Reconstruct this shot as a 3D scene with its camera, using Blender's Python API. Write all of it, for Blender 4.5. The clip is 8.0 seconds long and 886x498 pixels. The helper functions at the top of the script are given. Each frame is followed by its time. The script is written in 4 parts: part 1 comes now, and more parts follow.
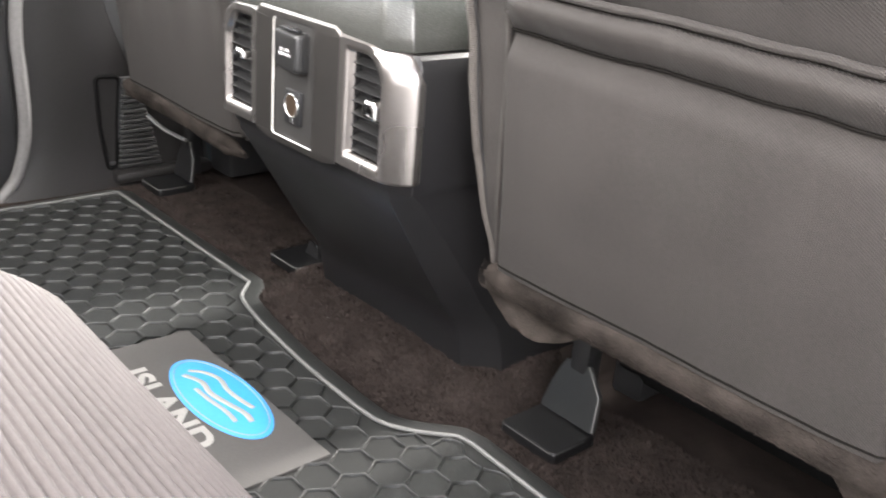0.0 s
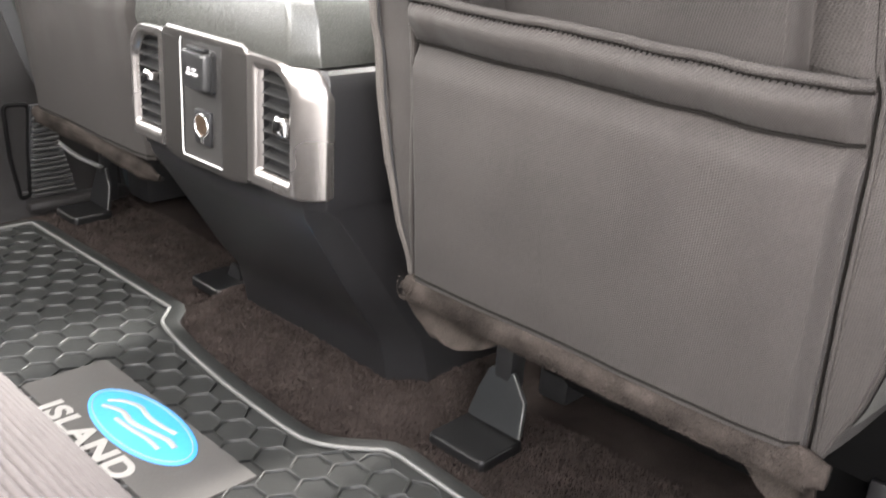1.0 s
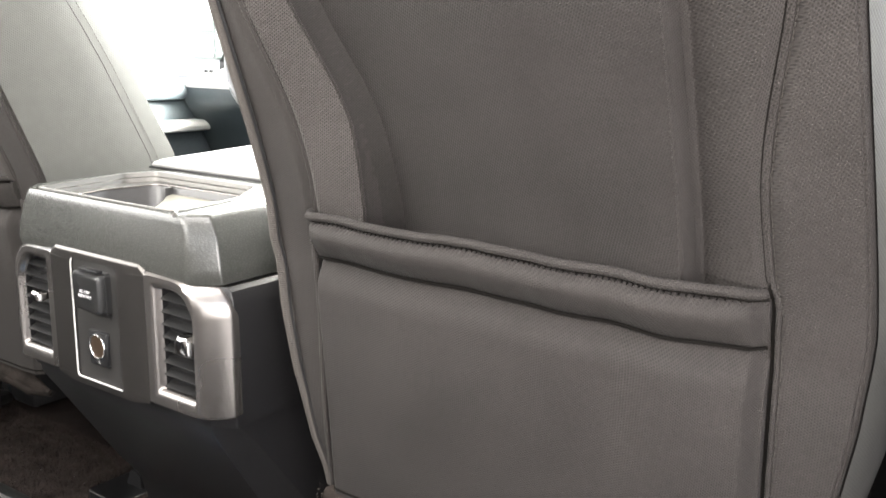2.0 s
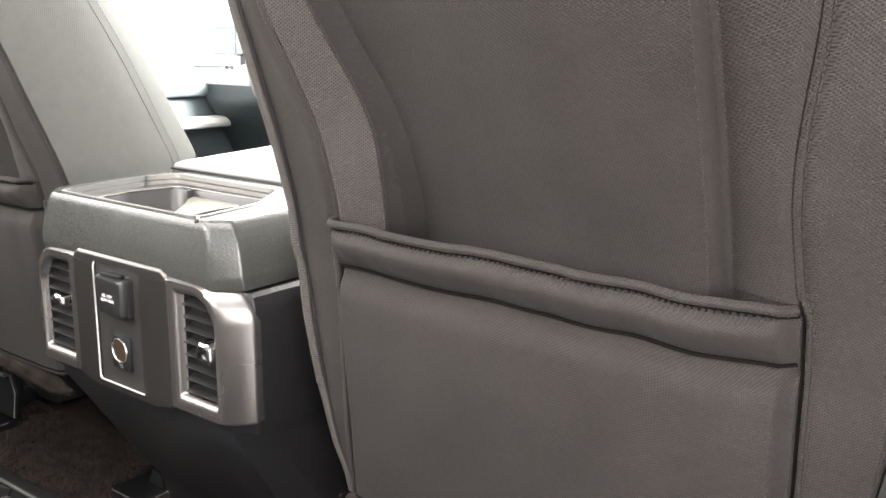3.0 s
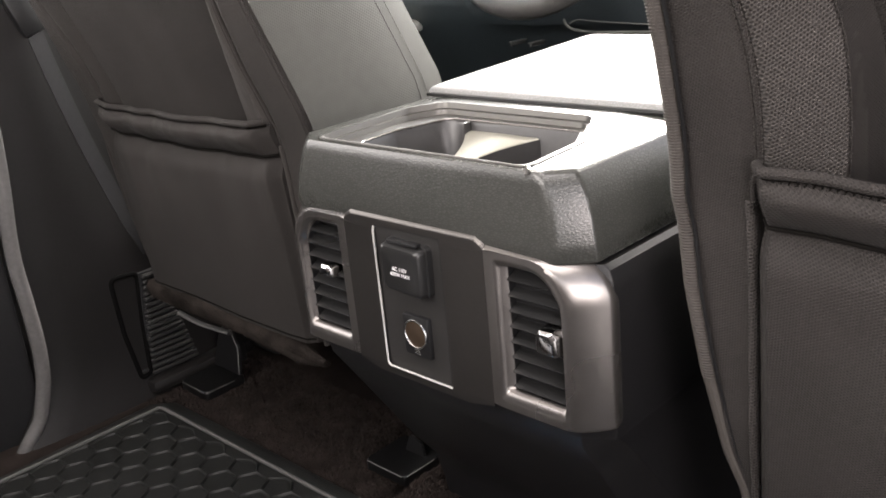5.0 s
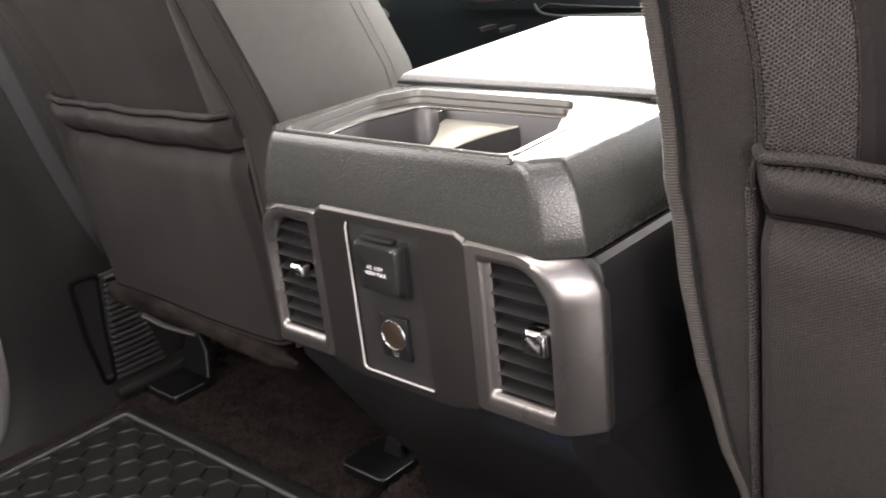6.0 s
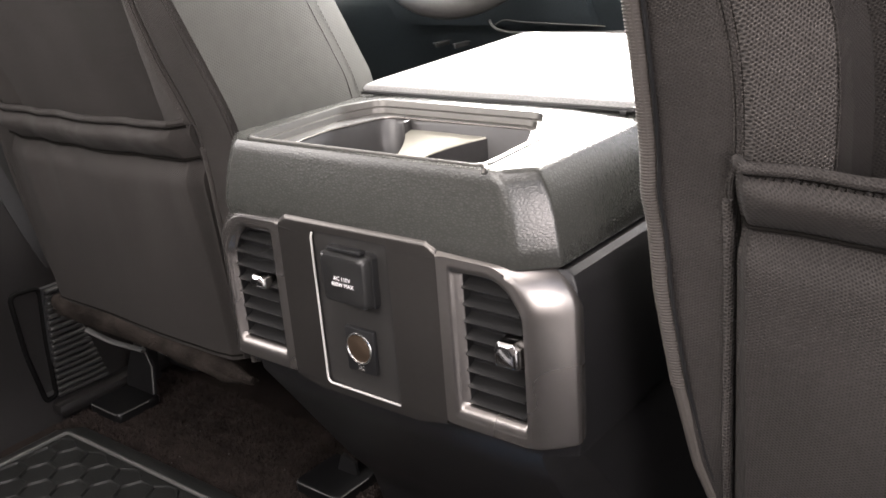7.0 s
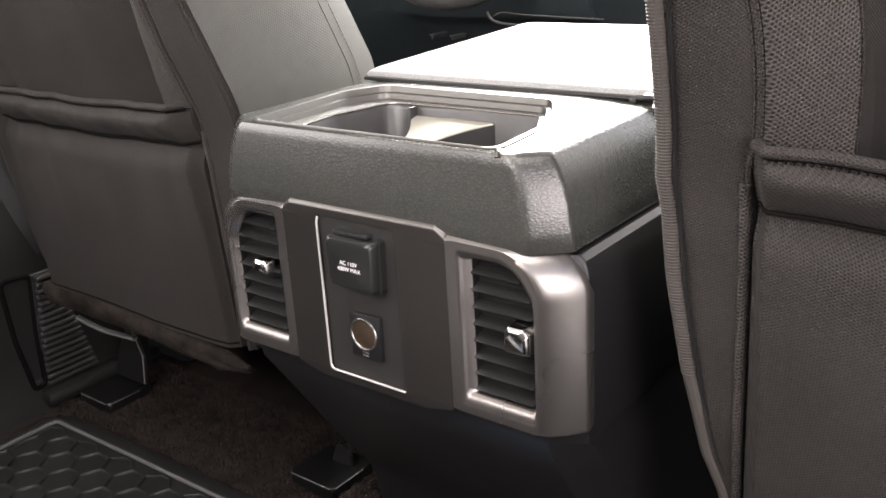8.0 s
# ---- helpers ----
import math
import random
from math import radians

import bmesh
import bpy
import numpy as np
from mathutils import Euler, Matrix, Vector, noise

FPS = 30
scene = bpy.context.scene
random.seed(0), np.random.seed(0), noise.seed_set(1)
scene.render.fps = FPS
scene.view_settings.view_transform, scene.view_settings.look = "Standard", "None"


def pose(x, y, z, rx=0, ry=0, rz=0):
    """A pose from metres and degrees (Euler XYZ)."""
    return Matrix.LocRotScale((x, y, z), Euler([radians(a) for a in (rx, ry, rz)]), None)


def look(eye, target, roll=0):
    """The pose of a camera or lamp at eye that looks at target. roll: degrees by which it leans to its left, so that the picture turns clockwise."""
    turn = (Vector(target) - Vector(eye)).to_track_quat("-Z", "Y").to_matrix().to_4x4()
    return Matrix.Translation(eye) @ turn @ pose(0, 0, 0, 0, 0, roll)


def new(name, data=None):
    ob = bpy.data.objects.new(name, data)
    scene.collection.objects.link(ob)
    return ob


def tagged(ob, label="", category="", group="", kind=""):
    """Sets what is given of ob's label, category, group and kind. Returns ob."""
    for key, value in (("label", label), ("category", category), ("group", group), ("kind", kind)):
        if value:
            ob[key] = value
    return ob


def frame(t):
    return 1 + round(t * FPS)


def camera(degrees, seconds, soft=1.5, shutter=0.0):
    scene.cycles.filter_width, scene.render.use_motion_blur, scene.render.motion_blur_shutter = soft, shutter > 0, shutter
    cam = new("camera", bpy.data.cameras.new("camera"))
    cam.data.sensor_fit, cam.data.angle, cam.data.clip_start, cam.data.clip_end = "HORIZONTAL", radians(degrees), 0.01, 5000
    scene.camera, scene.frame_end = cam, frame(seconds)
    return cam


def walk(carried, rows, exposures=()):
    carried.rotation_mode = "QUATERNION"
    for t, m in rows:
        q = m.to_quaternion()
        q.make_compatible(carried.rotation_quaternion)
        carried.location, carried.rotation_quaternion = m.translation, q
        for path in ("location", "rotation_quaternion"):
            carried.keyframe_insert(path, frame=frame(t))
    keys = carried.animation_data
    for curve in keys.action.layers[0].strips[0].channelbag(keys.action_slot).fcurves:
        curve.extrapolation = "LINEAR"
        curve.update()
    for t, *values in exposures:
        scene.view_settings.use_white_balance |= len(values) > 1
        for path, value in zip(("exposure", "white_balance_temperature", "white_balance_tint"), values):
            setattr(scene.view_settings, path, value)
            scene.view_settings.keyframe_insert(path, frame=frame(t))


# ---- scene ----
cam = camera(51.7, 8.0, soft=1.6, shutter=0.5)
PATH = [
    (0, (0.86, -0.556, 0.615), (-0.488, 0.705, -0.154), 5.3),
    (0.5, (0.878, -0.546, 0.606), (-0.401, 0.779, -0.173), 4.2),
    (1, (0.877, -0.545, 0.612), (-0.387, 0.826, -0.111), 4.2),
    (1.2, (0.869, -0.545, 0.62), (-0.375, 0.867, -0.056), 4.6),
    (1.5, (0.858, -0.549, 0.651), (-0.358, 0.944, 0.107), 2.8),
    (1.7, (0.853, -0.549, 0.663), (-0.329, 0.989, 0.175), 1.6),
    (2, (0.849, -0.546, 0.673), (-0.296, 1.036, 0.242), 0.8),
    (2.2, (0.848, -0.538, 0.683), (-0.311, 1.033, 0.248), 0.3),
    (3.3, (0.828, -0.542, 0.69), (-0.352, 1.008, 0.235), 0.8),
    (3.5, (0.803, -0.559, 0.696), (-0.371, 0.996, 0.244), 1.5),
    (3.8, (0.73, -0.578, 0.701), (-0.531, 0.888, 0.19), 1.2),
    (4, (0.686, -0.565, 0.699), (-0.65, 0.817, 0.148), 0.2),
    (4.2, (0.648, -0.563, 0.704), (-0.686, 0.802, 0.107), -2.1),
    (4.5, (0.601, -0.53, 0.705), (-0.727, 0.839, 0.103), -4.0),
    (4.7, (0.568, -0.51, 0.692), (-0.774, 0.832, 0.06), -4.6),
    (5.8, (0.511, -0.458, 0.681), (-0.818, 0.858, -0.028), -7.0),
    (6, (0.502, -0.462, 0.677), (-0.791, 0.895, -0.023), -6.2),
    (6.5, (0.493, -0.47, 0.679), (-0.738, 0.955, 0.004), -5.4),
    (7, (0.479, -0.471, 0.67), (-0.719, 0.982, -0.003), -4.4),
    (7.5, (0.466, -0.475, 0.663), (-0.711, 0.991, -0.021), -3.9),
    (8, (0.462, -0.481, 0.66), (-0.706, 0.993, -0.019), -3.3),
]
walk(cam, [(t, look(eye, target, roll)) for t, eye, target, roll in PATH],
     exposures=[(0.0, 2.42, 6620, 11.0), (1.0, 2.63, 6650, 11.0), (1.5, 2.15, 6680, 10.5), (2.0, 1.92, 6720, 10.0), (3.5, 1.54, 6750, 12.0), (4.5, 0.92, 6850, 14.5), (6.0, 1.07, 6850, 16.5), (8.0, 1.12, 6850, 16.5)])

# ---------------------------------------------------------------- light
world = bpy.data.worlds.new("sky")
scene.world = world
world.use_nodes = True
wn = world.node_tree
sky = wn.nodes.new("ShaderNodeTexSky")
sky.sky_type = "NISHITA"
sky.sun_disc = False
sky.sun_elevation = radians(40)
sky.sun_rotation = radians(2)
wn.nodes["Background"].inputs["Strength"].default_value = 0.15
wn.links.new(sky.outputs[0], wn.nodes["Background"].inputs["Color"])

sun = new("sun", bpy.data.lights.new("sun", "SUN"))
sun.data.energy, sun.data.angle, sun.data.color = 5.0, radians(12.0), (1.0, 0.97, 0.93)
sun.matrix_world = look((0.07, 2.0, 2.1), (0, 0, 0.4))


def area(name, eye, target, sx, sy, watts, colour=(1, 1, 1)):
    """An area lamp for daylight in a cab opening; rear, side and roof ones are unseen."""
    lamp = new(name, bpy.data.lights.new(name, "AREA"))
    lamp.data.shape, lamp.data.size, lamp.data.size_y = "RECTANGLE", sx, sy
    lamp.data.energy, lamp.data.color = watts, colour
    lamp.matrix_world = look(eye, target)
    return lamp


area("door_daylight", (0.97, -0.52, 0.66), (0.15, 0.0, 0.50), 0.34, 0.46, 2.6, (1.0, 0.91, 0.90))
area("windscreen_daylight", (-0.28, 1.12, 1.0), (0.03, 0.2, 0.5), 0.8, 0.36, 85, (0.97, 1.0, 0.98))
# fill lamps in unseen openings lift seat backs and console; the roof one is invented
area("rear_window_fill", (-0.08, -0.90, 1.02), (-0.1, 0.1, 0.45), 0.8, 0.22, 5.0, (1.0, 0.98, 0.94))
area("added_roof_fill", (0.2, -0.34, 1.17), (0.2, -0.24, 0.4), 0.72, 0.36, 3.9, (1.0, 0.97, 0.95))
area("side_window_fill", (-0.84, -0.45, 0.84), (0.0, 0.1, 0.45), 0.7, 0.36, 2.0, (1.0, 0.98, 0.94))

# ---------------------------------------------------------------- materials


def material(name, colour, rough=0.5, metal=0.0, spread=0.12, scale=30.0, bump=0.0, bump_scale=400.0, coat=0.0, speck=0.0):
    """A plain surface with two scales of variation in tone and gloss, and a fine relief."""
    m = bpy.data.materials.new(name)
    m.use_nodes = True
    nt, b = m.node_tree, m.node_tree.nodes["Principled BSDF"]
    co = nt.nodes.new("ShaderNodeTexCoord")
    big, fine = nt.nodes.new("ShaderNodeTexNoise"), nt.nodes.new("ShaderNodeTexNoise")
    big.inputs["Scale"].default_value, fine.inputs["Scale"].default_value = scale * 0.2, scale * 6
    for n in (big, fine):
        nt.links.new(co.outputs["Object"], n.inputs["Vector"])
    add = nt.nodes.new("ShaderNodeMath")
    add.operation = "ADD"
    nt.links.new(big.outputs["Fac"], add.inputs[0])
    nt.links.new(fine.outputs["Fac"], add.inputs[1])
    ramp = nt.nodes.new("ShaderNodeMapRange")
    ramp.inputs["From Min"].default_value, ramp.inputs["From Max"].default_value = 0.6, 1.4
    ramp.inputs["To Min"].default_value, ramp.inputs["To Max"].default_value = 1 - spread, 1 + spread
    nt.links.new(add.outputs[0], ramp.inputs["Value"])
    mul = nt.nodes.new("ShaderNodeVectorMath")
    mul.operation = "SCALE"
    mul.inputs[0].default_value = colour
    nt.links.new(ramp.outputs[0], mul.inputs["Scale"])
    nt.links.new(mul.outputs[0], b.inputs["Base Color"])
    rr = nt.nodes.new("ShaderNodeMapRange")
    rr.inputs["To Min"].default_value, rr.inputs["To Max"].default_value = max(0.02, rough - 0.06), min(1, rough + 0.06)
    nt.links.new(big.outputs["Fac"], rr.inputs["Value"])
    nt.links.new(rr.outputs[0], b.inputs["Roughness"])
    b.inputs["Metallic"].default_value = metal
    b.inputs["Coat Weight"].default_value = coat
    if bump:
        grain = nt.nodes.new("ShaderNodeTexNoise")
        grain.inputs["Scale"].default_value, grain.inputs["Detail"].default_value = bump_scale, 3
        nt.links.new(co.outputs["Object"], grain.inputs["Vector"])
        bp = nt.nodes.new("ShaderNodeBump")
        bp.inputs["Strength"].default_value, bp.inputs["Distance"].default_value = bump, 0.001
        nt.links.new(grain.outputs["Fac"], bp.inputs["Height"])
        nt.links.new(bp.outputs[0], b.inputs["Normal"])
    return m


def leather_grain(m, size=0.0021, depth=0.15):
    """Pebbled grain pressed into a soft plastic skin: small domes parted by creases."""
    nt, b = m.node_tree, m.node_tree.nodes["Principled BSDF"]
    co = nt.nodes.new("ShaderNodeTexCoord")
    v, n = nt.nodes.new("ShaderNodeTexVoronoi"), nt.nodes.new("ShaderNodeTexNoise")
    v.feature = "DISTANCE_TO_EDGE"
    v.inputs["Scale"].default_value, n.inputs["Scale"].default_value = 1 / size, 0.5 / size
    mix = nt.nodes.new("ShaderNodeMixRGB")
    mix.inputs["Fac"].default_value = 0.0016
    mix.blend_type = "ADD"
    long = nt.nodes.new("ShaderNodeMapping")
    long.inputs["Scale"].default_value = (0.62, 0.62, 1.0)
    nt.links.new(co.outputs["Object"], long.inputs["Vector"])
    nt.links.new(long.outputs[0], n.inputs["Vector"])
    nt.links.new(long.outputs[0], mix.inputs[1])
    nt.links.new(n.outputs["Color"], mix.inputs[2])
    nt.links.new(mix.outputs[0], v.inputs["Vector"])
    dome = nt.nodes.new("ShaderNodeMapRange")
    dome.interpolation_type = "SMOOTHSTEP"
    dome.inputs["From Max"].default_value = 0.32
    nt.links.new(v.outputs["Distance"], dome.inputs["Value"])
    bp = nt.nodes.new("ShaderNodeBump")
    bp.inputs["Strength"].default_value, bp.inputs["Distance"].default_value = depth, 0.0005
    nt.links.new(dome.outputs[0], bp.inputs["Height"])
    old = b.inputs["Base Color"].links[0].from_socket
    tone, sc = nt.nodes.new("ShaderNodeMapRange"), nt.nodes.new("ShaderNodeVectorMath")
    tone.inputs["To Min"].default_value, tone.inputs["To Max"].default_value = 0.80, 1.06
    sc.operation = "SCALE"
    nt.links.new(dome.outputs[0], tone.inputs["Value"])
    nt.links.new(old, sc.inputs[0])
    nt.links.new(tone.outputs[0], sc.inputs["Scale"])
    nt.links.new(sc.outputs[0], b.inputs["Base Color"])
    nt.links.new(bp.outputs[0], b.inputs["Normal"])
    return m


def knit(m, pitch=0.0021, depth=0.5, tone=0.25):
    """Small dark holes in staggered rows: a knitted mesh cloth."""
    nt, b = m.node_tree, m.node_tree.nodes["Principled BSDF"]
    co, sep = nt.nodes.new("ShaderNodeTexCoord"), nt.nodes.new("ShaderNodeSeparateXYZ")
    nt.links.new(co.outputs["Object"], sep.inputs[0])

    def calc(op, a, c=None):
        n = nt.nodes.new("ShaderNodeMath")
        n.operation = op
        for k, v in enumerate((a, c)):
            if v is None:
                continue
            if hasattr(v, "links"):
                nt.links.new(v, n.inputs[k])
            else:
                n.inputs[k].default_value = v
        return n.outputs[0]
    f = 2 * math.pi / pitch
    u = calc("MULTIPLY", calc("ADD", sep.outputs["X"], sep.outputs["Y"]), f)
    w = calc("MULTIPLY", sep.outputs["Z"], f * 0.866)
    half_u = calc("MULTIPLY", u, 0.5)
    h = calc("ADD", calc("COSINE", u), calc("ADD", calc("COSINE", calc("ADD", half_u, w)), calc("COSINE", calc("SUBTRACT", half_u, w))))
    h = calc("MULTIPLY", h, -0.4)
    bp = nt.nodes.new("ShaderNodeBump")
    bp.inputs["Strength"].default_value, bp.inputs["Distance"].default_value = depth, 0.0006
    nt.links.new(h, bp.inputs["Height"])
    nt.links.new(bp.outputs[0], b.inputs["Normal"])
    old = b.inputs["Base Color"].links[0].from_socket
    sc = nt.nodes.new("ShaderNodeVectorMath")
    sc.operation = "SCALE"
    nt.links.new(old, sc.inputs[0])
    k = calc("ADD", calc("MULTIPLY", h, tone), 1.0)
    nt.links.new(k, sc.inputs["Scale"])
    nt.links.new(sc.outputs[0], b.inputs["Base Color"])
    b.inputs["Sheen Weight"].default_value = 0.02
    b.inputs["Specular IOR Level"].default_value = 0.10
    return m


SEAT = knit(material("seat_knit", (0.0245, 0.0222, 0.0208), 0.62, spread=0.2, scale=55), pitch=0.0019, tone=0.48, depth=0.48)
# seat knit again, darkened for shade in the sunken panel
SEAT_SUNK_SHADE = knit(material("seat_sunk_shade_knit", (0.0205, 0.0186, 0.0175), 0.7, spread=0.2, scale=55), pitch=0.0019, tone=0.48, depth=0.48)
SEAT_COARSE = knit(material("seat_coarse_knit", (0.0365, 0.0330, 0.0310), 0.6, spread=0.2, scale=55), pitch=0.0024, tone=0.7, depth=0.8)
# lighter side cloth, raised further to carry the windscreen light on it
SEAT_SIDE = knit(material("seat_side_knit", (0.056, 0.056, 0.0515), 0.5, spread=0.08, scale=12), pitch=0.0026, tone=0.06, depth=0.2)
CORD = material("cord_thread", (0.052, 0.047, 0.043), 0.7, spread=0.15, scale=80)
THREAD = material("thread", (0.040, 0.037, 0.034), 0.8)
# near-black, paints the shade that falls into seams and tucks
CREASE_SHADE = material("crease_shade", (0.006, 0.0055, 0.005), 0.9)
FELT = material("felt_hem", (0.0245, 0.0205, 0.0181), 1.0, spread=0.85, scale=160, bump=1.0, bump_scale=900)
LEATHER = leather_grain(material("grained_vinyl", (0.037, 0.038, 0.0348), 0.23, spread=0.08))
LEATHER_DARK = leather_grain(material("grained_plastic", (0.0115, 0.0112, 0.0118), 0.34, spread=0.1), 0.0014, 0.15)
# console vinyl in a much paler tone, standing for windscreen light on the lid
LID_LIT = leather_grain(material("lid_lit_vinyl", (0.22, 0.22, 0.22), 0.45, spread=0.06))
# lighter, lit copy of the vent panel's paint; spokes and cup edge share it
SILVER = material("satin_grey_paint", (0.205, 0.192, 0.183), 0.27, metal=0.9, spread=0.05, bump=0.05, bump_scale=3000)
PANEL = material("dark_satin_paint", (0.028, 0.027, 0.026), 0.40, metal=0.3, spread=0.05, bump=0.05, bump_scale=3000)
BLACK = material("black_plastic", (0.009, 0.009, 0.0095), 0.45, spread=0.15, bump=0.15, bump_scale=1500)
BLACK_SOFT = material("black_soft_plastic", (0.016, 0.016, 0.017), 0.6, spread=0.15, bump=0.3, bump_scale=900)
TRIM_GREY = material("pillar_plastic", (0.0095, 0.0088, 0.0088), 0.5, spread=0.12, bump=0.3, bump_scale=900)
# pillar plastic much lightened: the highlight along the edge is in its colour
LIP_SHEEN = material("edge_sheen_plastic", (0.10, 0.097, 0.096), 0.24, spread=0.15, bump=0.1, bump_scale=900)
# same panel paint darkened for the plate that faces away from the light
SATIN_SHADED = material("satin_shaded_paint", (0.078, 0.073, 0.069), 0.32, metal=0.85, spread=0.05, bump=0.05, bump_scale=3000)
SLAT = material("slat_plastic", (0.012, 0.012, 0.012), 0.28, spread=0.1, bump=0.1, bump_scale=1500)
FLAP = material("flap_plastic", (0.013, 0.013, 0.013), 0.28, spread=0.1, bump=0.1, bump_scale=2000)
FOOT = material("foot_plastic", (0.0055, 0.0055, 0.0058), 0.30, spread=0.15, bump=0.1, bump_scale=900)
BRACKET = material("bracket_plastic", (0.014, 0.015, 0.0155), 0.32, spread=0.15, bump=0.1, bump_scale=900)
RAIL_GREY = material("rail_plastic", (0.016, 0.016, 0.016), 0.55, spread=0.2, bump=0.2)
BRIGHT = material("bright_satin_trim", (0.75, 0.73, 0.70), 0.35, metal=0.6, spread=0.03)
CHROME = material("chrome", (0.75, 0.74, 0.72), 0.22, metal=1.0, spread=0.03)
SLIDER = material("slider_chrome", (0.46, 0.455, 0.45), 0.16, metal=1.0, spread=0.04)
# near-black for the shade under the seats and in the flap groove
SHADE_BLACK = material("shade_black", (0.003, 0.003, 0.003), 0.95, spread=0.3, scale=60)
BRONZE = material("socket_inside", (0.12, 0.085, 0.06), 0.3, metal=0.8, spread=0.1)
CARPET = material("loop_carpet", (0.020, 0.0158, 0.0142), 1.0, spread=0.45, scale=110, bump=1.0, bump_scale=500)
PILE = material("carpet_pile", (0.0305, 0.0243, 0.0220), 1.0, spread=0.5, scale=150)
RUBBER = material("rubber_mat", (0.0092, 0.0097, 0.0092), 0.48, spread=0.25, scale=60, bump=0.25, bump_scale=1200)
PIPING = material("grey_mat_piping", (0.082, 0.082, 0.079), 0.6, spread=0.1, scale=80)
TAG = material("mat_tag_rubber", (0.047, 0.045, 0.043), 0.85, spread=0.12, scale=80, bump=0.2)
WELL = material("well_plastic", (0.030, 0.029, 0.029), 0.32, spread=0.1, bump=0.1, bump_scale=2000)
SADDLE_LIT = material("saddle_lit_paint", (0.30, 0.29, 0.25), 0.36, metal=0.4, spread=0.05, bump=0.05, bump_scale=3000)
# dark dash vinyl made pale: the sunlight on it is in the colour
DASH_TOP_LIT = leather_grain(material("dash_top_lit_vinyl", (0.32, 0.32, 0.31), 0.5, spread=0.06))
MIRROR = material("mirror_glass", (0.75, 0.80, 0.79), 0.03, metal=1.0, spread=0.01)
# black housing lifted to grey-green, so the haze sits in its colour
HOUSING_HAZE = material("mirror_housing_haze", (0.16, 0.19, 0.18), 0.4, spread=0.1, bump=0.2)
# near-white base replaces window light falling on the armrest
ARMREST_LIT = material("armrest_lit_vinyl", (0.6, 0.6, 0.58), 0.5, spread=0.05, bump=0.2)
RIM = material("rim_paint", (0.095, 0.092, 0.086), 0.34, metal=0.8, spread=0.05, bump=0.05, bump_scale=3000)
BLUE = material("blue_badge", (0.028, 0.195, 0.44), 0.4, spread=0.06)
PALE = material("pale_print", (0.19, 0.184, 0.175), 0.6, spread=0.1)
WHITE = material("white_print", (0.8, 0.8, 0.8), 0.6, spread=0.02)
BENCH = material("ribbed_bench_cloth", (0.067, 0.060, 0.058), 0.9, spread=0.1, scale=40, bump=0.4, bump_scale=1500)
# dark teal vinyls, both raised in tone to hold the bluish flare haze
DOOR_HAZE = leather_grain(material("door_haze_vinyl", (0.085, 0.105, 0.115), 0.5, spread=0.1))
DASH_HAZE = leather_grain(material("dash_haze_vinyl", (0.036, 0.047, 0.053), 0.5, spread=0.1))
WHEEL = material("wheel_leather", (0.085, 0.083, 0.080), 0.30, spread=0.1, bump=0.2)
CONCRETE = material("concrete_ground", (0.50, 0.48, 0.455), 0.9, spread=0.2, scale=2, bump=0.3, bump_scale=60)
# distance haze is put into these two pale colours of car and posts
FAR_HAZE_GREY = material("haze_faded_grey", (0.55, 0.56, 0.56), 0.7, spread=0.1, scale=1)
FAR_HAZE_PALE = material("haze_faded_pale", (0.82, 0.82, 0.80), 0.8, spread=0.08, scale=1)
HEADLINER = material("headliner", (0.72, 0.70, 0.67), 0.95, spread=0.06, bump=0.3)

for dull, gloss in ((FOOT, 0.25), (RUBBER, 0.4), (BLACK_SOFT, 0.3), (BLACK, 0.3), (SHADE_BLACK, 0.05), (LEATHER_DARK, 0.34), (TRIM_GREY, 0.22), (FELT, 0.05), (CARPET, 0.05), (PILE, 0.05), (BENCH, 0.1), (TAG, 0.2), (CORD, 0.15), (CREASE_SHADE, 0.02), (THREAD, 0.1)):
    dull.node_tree.nodes["Principled BSDF"].inputs["Specular IOR Level"].default_value = gloss

# ---------------------------------------------------------------- mesh tools


def smooth(bm, angle=35):
    bm.normal_update()
    for f in bm.faces:
        f.smooth = True
    for e in bm.edges:
        if len(e.link_faces) == 2 and e.calc_face_angle(0) > radians(angle):
            e.smooth = False


def part(name, bm, mat, parent=None, label="", angle=35):
    """Links bm as one mesh object, under parent where one is given."""
    bmesh.ops.recalc_face_normals(bm, faces=bm.faces)
    smooth(bm, angle)
    me = bpy.data.meshes.new(name)
    bm.to_mesh(me)
    bm.free()
    me.materials.append(mat)
    ob = new(name, me)
    ob.parent = parent
    if label:
        ob["label"] = label
    return ob


def thing(name, label, category, place=(0, 0, 0), group="", kind=""):
    ob = new(name)
    ob.empty_display_size = 0.05
    ob.location = place
    return tagged(ob, label, category, group, kind)


def loft(rings, closed=True, caps=True, bm=None):
    """Skins a list of rings of equal length."""
    bm = bm or bmesh.new()
    vs = [[bm.verts.new(p) for p in r] for r in rings]
    n = len(vs[0])
    for a, b in zip(vs, vs[1:]):
        for i in range(n if closed else n - 1):
            j = (i + 1) % n
            bm.faces.new((a[i], a[j], b[j], b[i]))
    if caps and closed:
        bm.faces.new(vs[0][::-1])
        bm.faces.new(vs[-1])
    return bm


